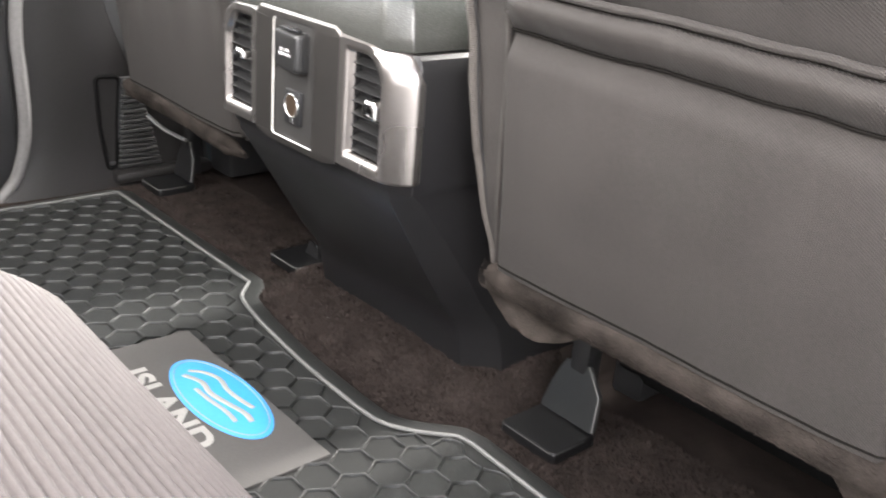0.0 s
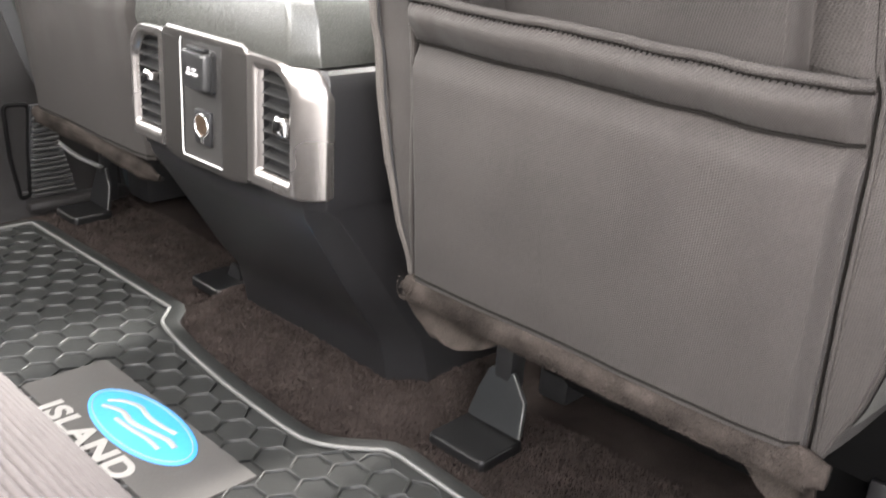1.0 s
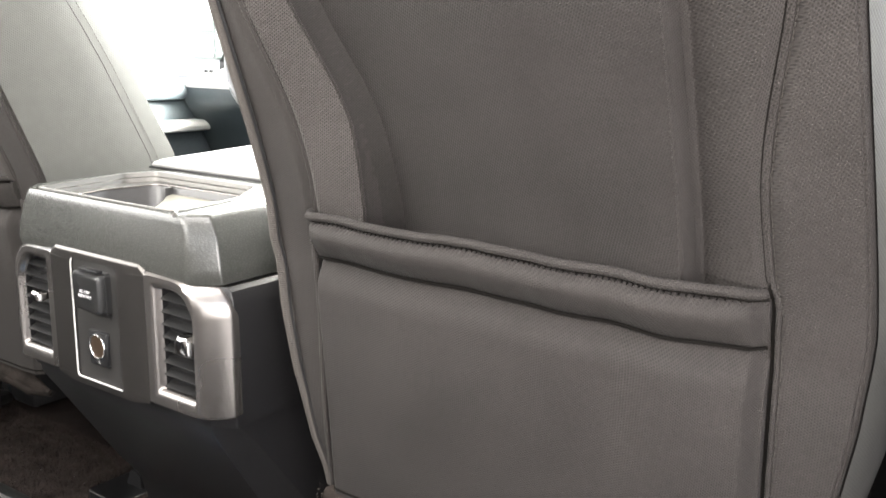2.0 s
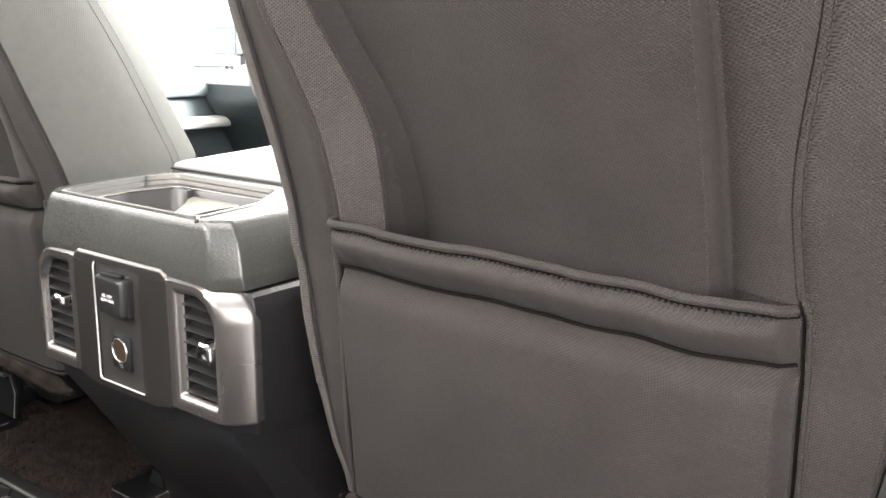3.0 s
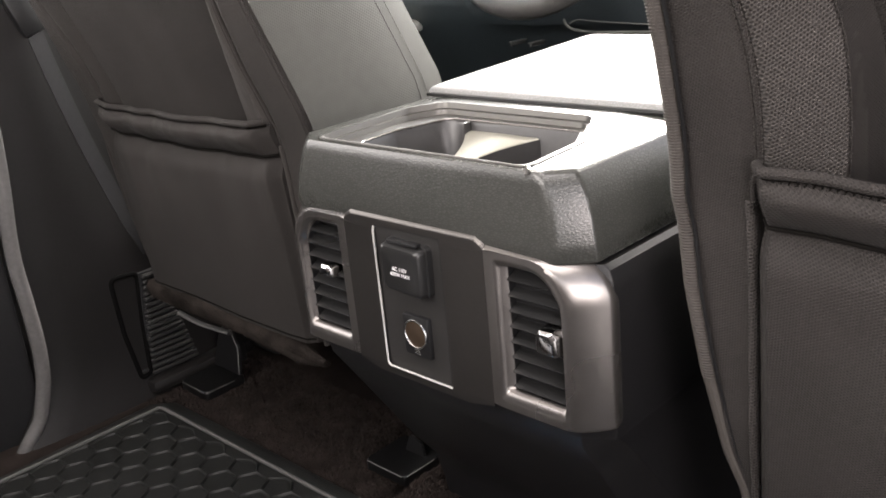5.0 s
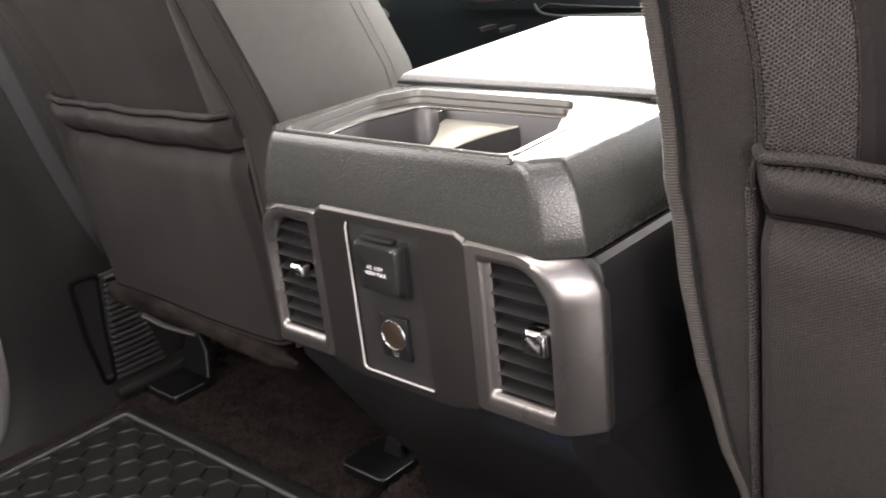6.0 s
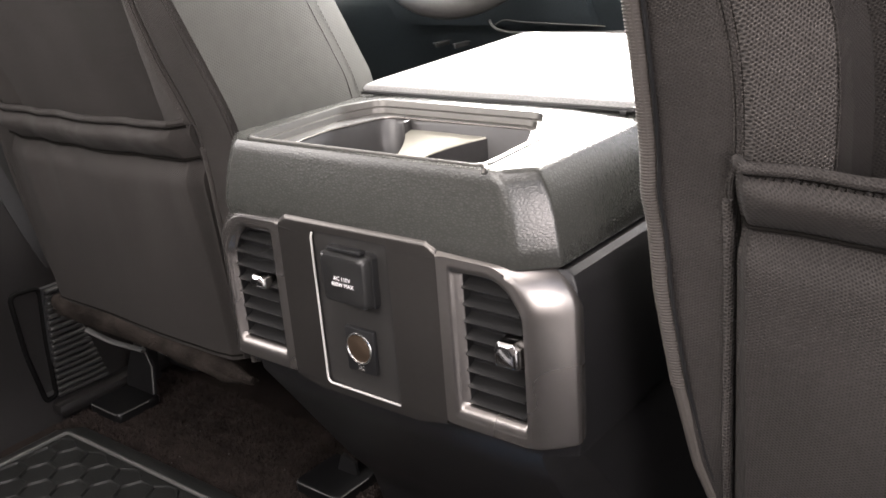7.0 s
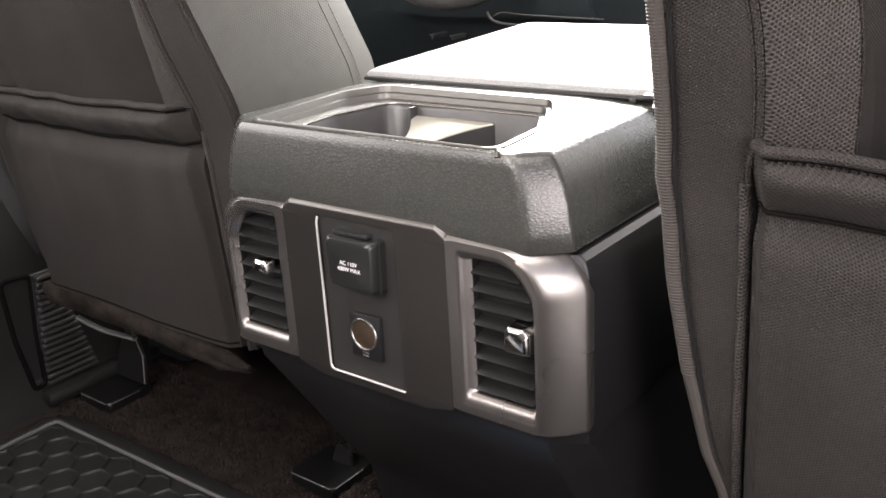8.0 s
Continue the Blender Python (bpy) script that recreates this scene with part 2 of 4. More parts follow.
def box(x0, x1, y0, y1, z0, z1, bevel=0.0, seg=2, bm=None):
    b = bmesh.new()
    bmesh.ops.create_cube(b, size=1)
    for v in b.verts:
        v.co = Vector(((x0 + x1) / 2 + v.co.x * (x1 - x0), (y0 + y1) / 2 + v.co.y * (y1 - y0), (z0 + z1) / 2 + v.co.z * (z1 - z0)))
    if bevel:
        bmesh.ops.bevel(b, geom=b.edges[:], offset=bevel, segments=seg, affect="EDGES", profile=0.5)
    if bm is None:
        return b
    join(bm, b)
    return bm


def join(bm, other):
    me = bpy.data.meshes.new("scratch")
    other.to_mesh(me)
    other.free()
    bm.from_mesh(me)
    bpy.data.meshes.remove(me)


def turned(bm, m):
    bmesh.ops.transform(bm, matrix=m, verts=bm.verts)
    return bm


def tube(points, radius, closed=False, n=8, bm=None, flat=1.0):
    """A round cord along points; its cross-section is carried along without twist."""
    pts = [Vector(p) for p in points]
    bm = bm or bmesh.new()
    m = len(pts)
    ways = []
    for i, p in enumerate(pts):
        a = pts[(i - 1) % m] if closed or i else pts[0]
        b = pts[(i + 1) % m] if closed or i < m - 1 else pts[-1]
        ways.append((b - a).normalized())
    s = ways[0].cross(Vector((0, 0, 1)))
    if s.length < 0.3:
        s = ways[0].cross(Vector((0, 1, 0)))
    sides = []
    for d in ways:
        s = (s - d * s.dot(d)).normalized()
        sides.append(s.copy())
    slip = 0.0
    if closed:
        end = (s - ways[0] * s.dot(ways[0])).normalized()
        slip = math.atan2(sides[0].cross(end).dot(ways[0]), sides[0].dot(end))
    rings = []
    for i, (p, d, s) in enumerate(zip(pts, ways, sides)):
        w = s.cross(d)
        turn = slip * i / m
        rings.append([bm.verts.new(p + radius * (math.cos(2 * math.pi * k / n + turn) * s + flat * math.sin(2 * math.pi * k / n + turn) * w)) for k in range(n)])
    for i in range(m if closed else m - 1):
        a, b = rings[i], rings[(i + 1) % m]
        for k in range(n):
            bm.faces.new((a[k], a[(k + 1) % n], b[(k + 1) % n], b[k]))
    if not closed:
        bm.faces.new(rings[0][::-1])
        bm.faces.new(rings[-1])
    return bm


def rounded(pts, radii, n=5):
    """A polygon with rounded corners, n + 1 points a corner."""
    out = []
    m = len(pts)
    for i in range(m):
        p, a, b = Vector(pts[i]), Vector(pts[i - 1]), Vector(pts[(i + 1) % m])
        r = radii[i] if isinstance(radii, (list, tuple)) else radii
        da, db = (a - p).normalized(), (b - p).normalized()
        half = da.angle(db) / 2
        t = min(r / math.tan(half), (a - p).length * 0.49, (b - p).length * 0.49)
        p0, p2 = p + da * t, p + db * t
        for k in range(n + 1):
            s = k / n
            out.append((1 - s) ** 2 * p0 + 2 * s * (1 - s) * p + s * s * p2)
    return out


def smoothed(points, steps=8, closed=False):
    """Catmull-Rom through points."""
    pts = [Vector(p) for p in points]
    m, out = len(pts), []
    for i in range(m if closed else m - 1):
        p1, p2 = pts[i], pts[(i + 1) % m]
        p0 = pts[(i - 1) % m] if closed or i else p1
        p3 = pts[(i + 2) % m] if closed or i < m - 2 else p2
        for k in range(steps):
            s = k / steps
            out.append(0.5 * (2 * p1 + (p2 - p0) * s + (2 * p0 - 5 * p1 + 4 * p2 - p3) * s * s + (3 * p1 - p0 - 3 * p2 + p3) * s ** 3))
    if not closed:
        out.append(pts[-1])
    return out


def lerp(table, x):
    """Linear interpolation in rows of (x, value)."""
    for (a, u), (b, v) in zip(table, table[1:]):
        if x <= b:
            s = max(0.0, (x - a) / (b - a))
            return u + (v - u) * s
    return table[-1][1]


def ease(a, b, x):
    s = min(1.0, max(0.0, (x - a) / (b - a)))
    return s * s * (3 - 2 * s)


def stitches(points, length=0.004, gap=0.002, radius=0.0006):
    """A row of short thread stitches along a line."""
    bm = bmesh.new()
    pts = [Vector(p) for p in points]
    run, i, left = 0.0, 0, 0.0
    for a, b in zip(pts, pts[1:]):
        d = (b - a).length
        pos = left
        while pos + length < d:
            p, q = a + (b - a) * (pos / d), a + (b - a) * ((pos + length) / d)
            tube([p, q], radius, n=4, bm=bm)
            pos += length + gap
        left = max(0.0, pos - d)
    return bm


# ---------------------------------------------------------------- cab shell
def slab(name, x0, x1, y0, y1, z0, z1, mat, label, category, bevel=0.0):
    ob = part(name, box(x0, x1, y0, y1, z0, z1, bevel), mat)
    return tagged(ob, label, category, kind="structure")


def backdrop():
    """A glowing wall far off for the overexposed yard; sides and rear added for light."""
    m = bpy.data.materials.new("haze_glow")
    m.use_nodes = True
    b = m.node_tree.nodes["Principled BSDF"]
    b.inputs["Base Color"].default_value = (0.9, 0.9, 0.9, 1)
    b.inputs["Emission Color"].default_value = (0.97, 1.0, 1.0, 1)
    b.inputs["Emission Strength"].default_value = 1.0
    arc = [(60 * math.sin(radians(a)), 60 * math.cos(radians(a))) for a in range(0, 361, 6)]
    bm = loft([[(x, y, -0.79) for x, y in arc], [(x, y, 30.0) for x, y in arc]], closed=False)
    return tagged(part("backdrop", bm, m), "glowing wall standing in for overexposed daylight round the yard", "backdrop", kind="structure")


backdrop()
slab("ground", -400, 400, -400, 400, -0.9, -0.8, CONCRETE, "pale concrete ground outside the truck", "ground")


def carpet_z(x, y):
    """Height of the carpet, with the raised tunnel under the console."""
    hump = ease(0.235, 0.185, abs(x + 0.005)) * ease(0.03, 0.16, y)
    z = 0.045 * hump + 0.004 * noise.noise((x * 9, y * 9, 0)) + 0.002 * noise.noise((x * 55, y * 55, 3))
    return z + 0.35 * ease(0.95, 1.25, y) - 0.004


def carpet_floor():
    nx, ny = 164, 180
    rows = [[(-0.82 + 1.64 * i / nx, -0.75 + 2.0 * j / ny, carpet_z(-0.82 + 1.64 * i / nx, -0.75 + 2.0 * j / ny)) for i in range(nx + 1)] for j in range(ny + 1)]
    ob = part("floor", loft(rows, closed=False), CARPET, angle=80)
    return tagged(ob, "dark brown loop-pile cab carpet with raised tunnel", "carpet", kind="structure")


floor = carpet_floor()


def carpet_pile():
    """Short tufts where the carpet lies open between mat, console and seats."""
    rng = np.random.default_rng(4)
    verts, faces = [], []
    while len(faces) < 90000:
        x, y = rng.uniform(-0.77, 0.77), rng.uniform(0.02, 0.30)
        if abs(x) < 0.17 and y > 0.17 or abs(x) > 0.27 and y < 0.085:
            continue
        z = carpet_z(x, y) - 0.001
        clump = noise.noise((x * 45, y * 45, 7))
        h = 0.0045 + 0.003 * rng.random() + 0.002 * clump
        a = rng.uniform(0, 6.283)
        w = 0.0007 + 0.0005 * rng.random()
        lx, ly = rng.normal(0, 0.0025) + 0.003 * noise.noise((x * 25, y * 25, 1)), rng.normal(0, 0.0025) + 0.003 * noise.noise((x * 25, y * 25, 9))
        n = len(verts)
        verts += [(x - w * math.cos(a), y - w * math.sin(a), z), (x + w * math.cos(a), y + w * math.sin(a), z), (x + lx, y + ly, z + h)]
        faces.append((n, n + 1, n + 2))
    me = bpy.data.meshes.new("carpet_pile")
    me.from_pydata(verts, [], faces)
    me.materials.append(PILE)
    ob = new("carpet_pile", me)
    ob.parent = floor
    return tagged(ob, "dark brown carpet pile", kind="stuff")


carpet_pile()


def lint():
    """A few pale crumbs caught in the carpet pile."""
    rng = np.random.default_rng(12)
    bm = bmesh.new()
    for k in range(26):
        x, y, r = rng.uniform(-0.6, 0.2), rng.uniform(0.09, 0.2), rng.uniform(0.0005, 0.0011)
        c = Vector((x, y, carpet_z(x, y) + 0.006))
        loft([[tuple(c + Vector((r * f * math.cos(2.1 * i), r * f * math.sin(2.1 * i), h))) for i in range(3)] for f, h in ((0.6, -0.0004), (1.0, 0.0), (0.5, 0.0005))], bm=bm)
    ob = part("lint", bm, PIPING, floor, "pale crumbs in the pile")
    return tagged(ob, kind="stuff")


lint()
slab("floor_pan", -0.86, 0.86, -0.8, 1.3, -0.10, -0.03, BLACK_SOFT, "black steel floor pan under the carpet", "floor")
# unseen ceiling; its opening is added to let the roof fill lamp in
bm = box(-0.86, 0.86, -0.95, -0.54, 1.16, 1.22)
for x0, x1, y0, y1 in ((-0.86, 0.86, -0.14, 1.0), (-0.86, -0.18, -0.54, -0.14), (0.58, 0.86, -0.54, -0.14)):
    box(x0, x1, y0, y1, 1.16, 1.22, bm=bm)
tagged(part("ceiling", bm, HEADLINER), "pale cloth headliner, out of view, with an opening added for light", "ceiling", kind="structure")
slab("wall_rear", -0.86, 0.86, -0.99, -0.95, -0.03, 0.74, TRIM_GREY, "dark grey rear cab wall", "wall")
slab("wall_rear_top", -0.86, 0.86, -0.99, -0.95, 1.12, 1.16, TRIM_GREY, "dark rail above the rear window", "rail")
slab("wall_front", -0.86, 0.86, 1.3, 1.36, -0.03, 0.62, BLACK_SOFT, "black firewall below the dashboard", "wall")

# left side: rear door, pillar trim, front door
def left_door_rear():
    bm = box(-0.90, -0.815, -0.93, -0.055, -0.03, 0.62, 0.01)
    ob = part("wall_left", bm, BLACK_SOFT)
    return tagged(ob, "black lower trim of the closed rear door", "door trim", kind="structure")


left_door_rear()


def pillar_trim():
    """Curved trim at the foot of the pillar, with its sill lip, recessed flap and ribbed guide."""
    t = thing("pillar_trim", "dark grey moulded plastic pillar trim beside the front seat", "pillar trim", kind="structure")
    rings = []
    for z in (-0.02, 0.0, 0.03, 0.08, 0.14, 0.22, 0.32, 0.45, 0.6, 0.8, 1.0, 1.16):
        back = lerp([(-0.02, -0.105), (0.0, -0.095), (0.03, -0.07), (0.08, -0.05), (0.14, -0.043), (0.3, -0.045), (0.45, -0.03), (1.2, 0.0)], z)
        x = lerp([(-0.02, -0.77), (0.03, -0.79), (0.1, -0.80), (1.2, -0.80)], z)
        rings.append([(x - 0.03, back - 0.008, z), (x - 0.006, back - 0.004, z), (x, back + 0.012, z), (x + 0.004, back + 0.06, z), (x + 0.004, 0.10, z), (x, 0.2, z), (x - 0.01, 0.30, z), (x - 0.06, 0.33, z), (x - 0.06, back - 0.006, z)])
    part("shell", loft(rings), TRIM_GREY, t)
    edge = smoothed([(-0.792, lerp([(-0.02, -0.115), (0.0, -0.10), (0.03, -0.074), (0.08, -0.054), (0.14, -0.047), (0.3, -0.049), (0.45, -0.034), (1.2, -0.004)], z), z) for z in (-0.02, 0.0, 0.03, 0.06, 0.1, 0.15, 0.22, 0.3, 0.45, 0.7, 1.0)], 5)
    part("edge_lip", tube(edge, 0.011, n=14), LIP_SHEEN, t, "shiny edge lip, lightened for its highlight")
    loop = rounded([(0.082, 0.206), (0.128, 0.204), (0.120, 0.120), (0.112, 0.034), (0.095, 0.030), (0.086, 0.110)], [0.012, 0.012, 0.05, 0.010, 0.010, 0.05])
    part("flap_seam", tube([(lerp([(-0.02, -0.77), (0.03, -0.79), (0.1, -0.80), (1.2, -0.80)], z) + 0.005, y, z) for y, z in loop], 0.0040, closed=True), SHADE_BLACK, t, "dark seam of the flap")
    for k in range(18):
        f = k / 17
        z = 0.030 + 0.0096 * k
        part("rib", box(-0.80, -0.781 + 0.002 * (k % 2), 0.114 + 0.016 * f, 0.200 - 0.040 * f, z, z + 0.0070, 0.0018, 1), RAIL_GREY, t)
    part("rib_backing", loft([[(x, 0.112 + 0.016 * f, z), (x, 0.202 - 0.040 * f, z)] + [(x - 0.012, 0.202 - 0.040 * f, z), (x - 0.012, 0.112 + 0.016 * f, z)] for x, z, f in ((-0.788, 0.026, 0.0), (-0.788, 0.202, 1.0))]), BLACK_SOFT, t)
    part("lug", box(-0.797, -0.785, 0.092, 0.112, 0.036, 0.043, 0.002), RAIL_GREY, t)
    part("foot_ledge", box(-0.80, -0.760, 0.10, 0.30, 0.004, 0.026, 0.008), TRIM_GREY, t)
    return t


pillar_trim()


def front_door():
    t = thing("door_1", "dark driver's door with pale armrest and window opening", "door", kind="structure")
    part("lower_panel", box(-0.93, -0.86, 0.30, 1.3, -0.03, 0.55, 0.015), DOOR_HAZE, t)
    part("armrest", box(-0.87, -0.815, 0.50, 0.90, 0.48, 0.505, 0.012), ARMREST_LIT, t, "armrest pad, paled for the window light on it")
    part("sill", box(-0.93, -0.84, 0.30, 1.3, 0.55, 0.585, 0.012), DOOR_HAZE, t)
    part("window_frame", box(-0.91, -0.87, 0.30, 0.36, 0.585, 1.16, 0.008), TRIM_GREY, t)
    part("top_rail", box(-0.91, -0.87, 0.30, 1.3, 1.10, 1.16, 0.008), TRIM_GREY, t)
    return t


front_door()


def door_mirror():
    t = thing("door_mirror", "door mirror with split glass outside the driver's window, housing greyed for haze", "mirror")
    rings = []
    for y, g in ((0.985, 0.0), (1.0, -0.002), (1.03, 0.004), (1.055, 0.016)):
        rings.append([(x, y, z) for x, z in rounded([(-1.045 + g, 0.635 + g), (-0.955 - g, 0.635 + g), (-0.955 - g, 0.815 - g), (-1.045 + g, 0.815 - g)], 0.014, 5)])
    body = part("housing", loft(rings), HOUSING_HAZE, t)
    part("glass", box(-1.038, -0.962, 0.981, 0.987, 0.705, 0.808, 0.002), MIRROR, body, "upper flat mirror glass")
    part("glass", box(-1.038, -0.962, 0.981, 0.987, 0.642, 0.694, 0.002), MIRROR, body, "lower wide-angle mirror glass")
    part("arm", box(-0.97, -0.88, 1.0, 1.04, 0.59, 0.65, 0.01), BLACK, t)
    return t


door_mirror()


def parked_car():
    """A pale car across the yard, far beyond the windscreen."""
    t = thing("parked_car", "parked car far across the yard, paled for haze", "car", (-34.0, 28.0, -0.8))
    t.rotation_euler = (0, 0, radians(52))
    side = [(-2.1, 0.25), (2.1, 0.25), (2.15, 0.6), (1.9, 0.78), (-2.05, 0.82), (-2.15, 0.6)]
    part("body", loft([[(x, y, z) for x, z in rounded(side, 0.08, 4)] for y in (-0.85, 0.85)]), FAR_HAZE_PALE, t)
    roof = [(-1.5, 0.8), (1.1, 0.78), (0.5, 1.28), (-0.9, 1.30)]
    cabin = part("cabin", loft([[(x, y, z) for x, z in rounded(roof, 0.08, 4)] for y in (-0.72, 0.72)]), FAR_HAZE_PALE, t)
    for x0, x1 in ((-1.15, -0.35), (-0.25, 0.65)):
        part("window", box(x0, x1, -0.735, -0.715, 0.86, 1.18, 0.005), FAR_HAZE_GREY, cabin)
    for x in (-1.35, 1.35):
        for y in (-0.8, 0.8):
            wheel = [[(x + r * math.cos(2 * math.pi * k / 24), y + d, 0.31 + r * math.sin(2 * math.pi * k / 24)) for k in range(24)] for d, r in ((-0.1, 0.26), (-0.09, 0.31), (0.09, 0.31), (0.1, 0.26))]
            part("wheel", loft(wheel), FAR_HAZE_GREY, t)
    return t


parked_car()


def yard_post(x, y, h):
    t = thing("post", "thin post at the far edge of the yard, paled for haze", "post", (x, y, -0.8), "posts across the yard")
    part("shaft", box(-0.07, 0.07, -0.07, 0.07, 0, h, 0.02), FAR_HAZE_GREY, t)
    part("cap", box(-0.09, 0.09, -0.09, 0.09, h, h + 0.05, 0.02), FAR_HAZE_PALE, t)
    return t


for px, ph in ((-37.75, 1.28), (-37.3, 1.05), (-36.9, 0.9)):
    yard_post(px, 27.5, ph)
slab("wall_left_top", -0.91, -0.83, -0.93, 0.0, 1.05, 1.16, TRIM_GREY, "dark rail above the rear door window", "rail")
# right side: closed front door, open rear door
slab("wall_right", 0.86, 0.93, 0.12, 1.3, -0.03, 0.6, BLACK_SOFT, "dark inner panel of the passenger door", "door trim", 0.012)
slab("pillar_right", 0.84, 0.93, -0.02, 0.16, -0.03, 1.16, TRIM_GREY, "dark grey pillar at the open rear door", "pillar", 0.015)
slab("sill_right", 0.80, 0.93, -0.93, -0.02, -0.03, 0.015, TRIM_GREY, "dark door sill of the open rear door", "sill", 0.006)


# ---------------------------------------------------------------- centre console
def console():
    t = thing("centre_console", "black grained centre console with cup holder and silver vent panel", "console")
    # tower: narrows down towards the carpet, with a flat facet on each rear corner
    rings = []
    for z, yr, w, c in ((0.015, 0.160, 0.186, 0.036), (0.03, 0.158, 0.186, 0.036), (0.07, 0.151, 0.186, 0.036), (0.105, 0.140, 0.185, 0.036), (0.14, 0.113, 0.184, 0.034), (0.2, 0.074, 0.183, 0.032), (0.25, 0.042, 0.181, 0.028), (0.285, 0.0195, 0.1795, 0.024), (0.2960, 0.0175, 0.1793, 0.024), (0.2968, 0.0145, 0.1822, 0.024), (0.302, 0.014, 0.183, 0.024), (0.420, 0.014, 0.184, 0.024), (0.430, 0.0145, 0.1830, 0.024), (0.438, 0.0155, 0.1805, 0.022), (0.4420, 0.0165, 0.1765, 0.020)):
        k = 1.05 if z < 0.296 else 0.55
        ring = rounded([(-w + c, yr), (w - c, yr), (w, yr + c * k), (w, 0.62), (-w, 0.62), (-w, yr + c * k)], 0.003, 3)
        rings.append([(x, y, z) for x, y in ring])
    part("tower", loft(rings), LEATHER_DARK, t, "black plastic tower", 25)

    # upper body with the cup tray, as nested loops from the outer foot to the tray edge
    def dip(y, z):
        """The top falls a little towards the rear."""
        return z - 0.0048 * (1 - ease(0.0, 0.19, y)) * ease(0.47, 0.51, z)

    def loop(w, y0, y1, c, z, r=0.006):
        pts = [(-w + c, y0), (w - c, y0), (w, y0 + c * 0.86), (w, y1), (-w, y1), (-w, y0 + c * 0.86)]
        return [(x, y, dip(y, z)) for x, y in rounded(pts, [0.016, 0.016, r, 0.01, 0.01, r], 5)]

    def tray(g, z, r=0.010):
        pts = [(-0.1255 - g, 0.0132 - g * 0.3), (0.121 + g, 0.0132 - g * 0.3), (0.118 + g, 0.100 + g), (0.080 + g * 0.5, 0.160 + g), (-0.102 - g * 0.5, 0.162 + g), (-0.1235 - g, 0.128 + g)]
        return [(x, y, dip(y, z)) for x, y in rounded(pts, [r, r, 0.03, 0.02, 0.016, 0.016], 5)]
    rings = [loop(0.140, 0.030, 0.60, 0.025, 0.4420), loop(0.168, 0.008, 0.60, 0.025, 0.4422), loop(0.1735, 0.003, 0.60, 0.025, 0.4445), loop(0.1745, 0.001, 0.60, 0.025, 0.4535), loop(0.1735, 0.0012, 0.60, 0.0245, 0.460), loop(0.1705, 0.0030, 0.60, 0.024, 0.477), loop(0.1660, 0.0055, 0.60, 0.023, 0.494), loop(0.1610, 0.0070, 0.60, 0.022, 0.506), loop(0.1570, 0.0082, 0.598, 0.0215, 0.5125), loop(0.1545, 0.0095, 0.594, 0.021, 0.5150), loop(0.1515, 0.0115, 0.590, 0.0205, 0.5160), tray(0.0008, 0.5163)]
    part("top_shell", loft(rings, caps=False), LEATHER, t, "pebble-grained black vinyl top", 30)
    rings = [tray(0.0012, 0.5150), tray(0.0012, 0.5172), tray(0.0, 0.5180), tray(-0.003, 0.5178), tray(-0.0042, 0.5125), tray(-0.0075, 0.5118), tray(-0.0085, 0.5072), tray(-0.013, 0.5066)]
    part("tray_rim", loft(rings, caps=False), RIM, t, "stepped satin silver rim", 25)

    def well(w0, w1, y0, y1, r, z):
        return [(x, y, dip(y, z)) for x, y in rounded([(w0, y0), (w1, y0), (w1, (y0 + y1) / 2), (w1 - 0.02, y1), (w0 + 0.02, y1), (w0, (y0 + y1) / 2)], [r, r, r, r * 0.6, r * 0.6, r], 5)]
    rings = [tray(-0.0125, 0.5068), well(-0.103, 0.110, 0.027, 0.146, 0.03, 0.5055), well(-0.101, 0.108, 0.029, 0.144, 0.034, 0.501), well(-0.097, 0.104, 0.033, 0.141, 0.034, 0.445), well(-0.08, 0.09, 0.045, 0.125, 0.03, 0.440)]
    bm = loft(rings, caps=False)
    bm.verts.ensure_lookup_table()
    bm.faces.new(bm.verts[-36:])
    part("cup_well", bm, WELL, t, "dark grey double cup well", 40)
    part("rim_end", tube([(0.1195, 0.0150, 0.5118), (0.1225, 0.0125, 0.5125), (0.1245, 0.0095, 0.5115), (0.1250, 0.0075, 0.5085)], 0.0019, n=8), RIM, t, "rounded end of the silver rim")
    part("cup_edge", tube([(x, y, z + 0.0003) for x, y, z in well(-0.1025, 0.1095, 0.0275, 0.1455, 0.03, 0.5055)], 0.0010, closed=True, n=6), SILVER, t, "thin bright edge of the cup well")
    part("well_rib", box(-0.0565, -0.0535, 0.134, 0.1445, 0.445, 0.5045, 0.001), WELL, t)
    # saddle between the two cups: leans down towards the rear, hollow on both flanks
    # lit top and shaded flanks are told apart by two colours
    wedge, plate = [], []
    for k in range(15):
        a = k / 14
        y = 0.066 + 0.077 * a
        top = dip(y, 0.474 + 0.0215 * a ** 0.7)
        xl = -0.030 - 0.032 * a ** 2.4
        xr = -0.012 + 0.042 * a ** 2.0
        wedge.append([(xl - 0.002, y, 0.441), (xr + 0.002, y, 0.441), (xr, y, top - 0.0004), (xl, y, top - 0.0004)])
        plate.append([(xl + 0.0006, y, top - 0.0010), (xr - 0.0006, y, top - 0.0010), (xr - 0.0006, y, top + 0.0002), (xr - 0.0014, y, top + 0.0008), ((xl + xr) / 2, y, top + 0.0013), (xl + 0.0014, y, top + 0.0008), (xl + 0.0006, y, top + 0.0002)])
    divider = part("cup_divider", loft(wedge), WELL, t, "wedge between the cups, darkened as the shaded flanks", 40)
    part("saddle", loft(plate), SADDLE_LIT, divider, "satin saddle plate, paled as the lit top", 40)
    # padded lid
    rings = []
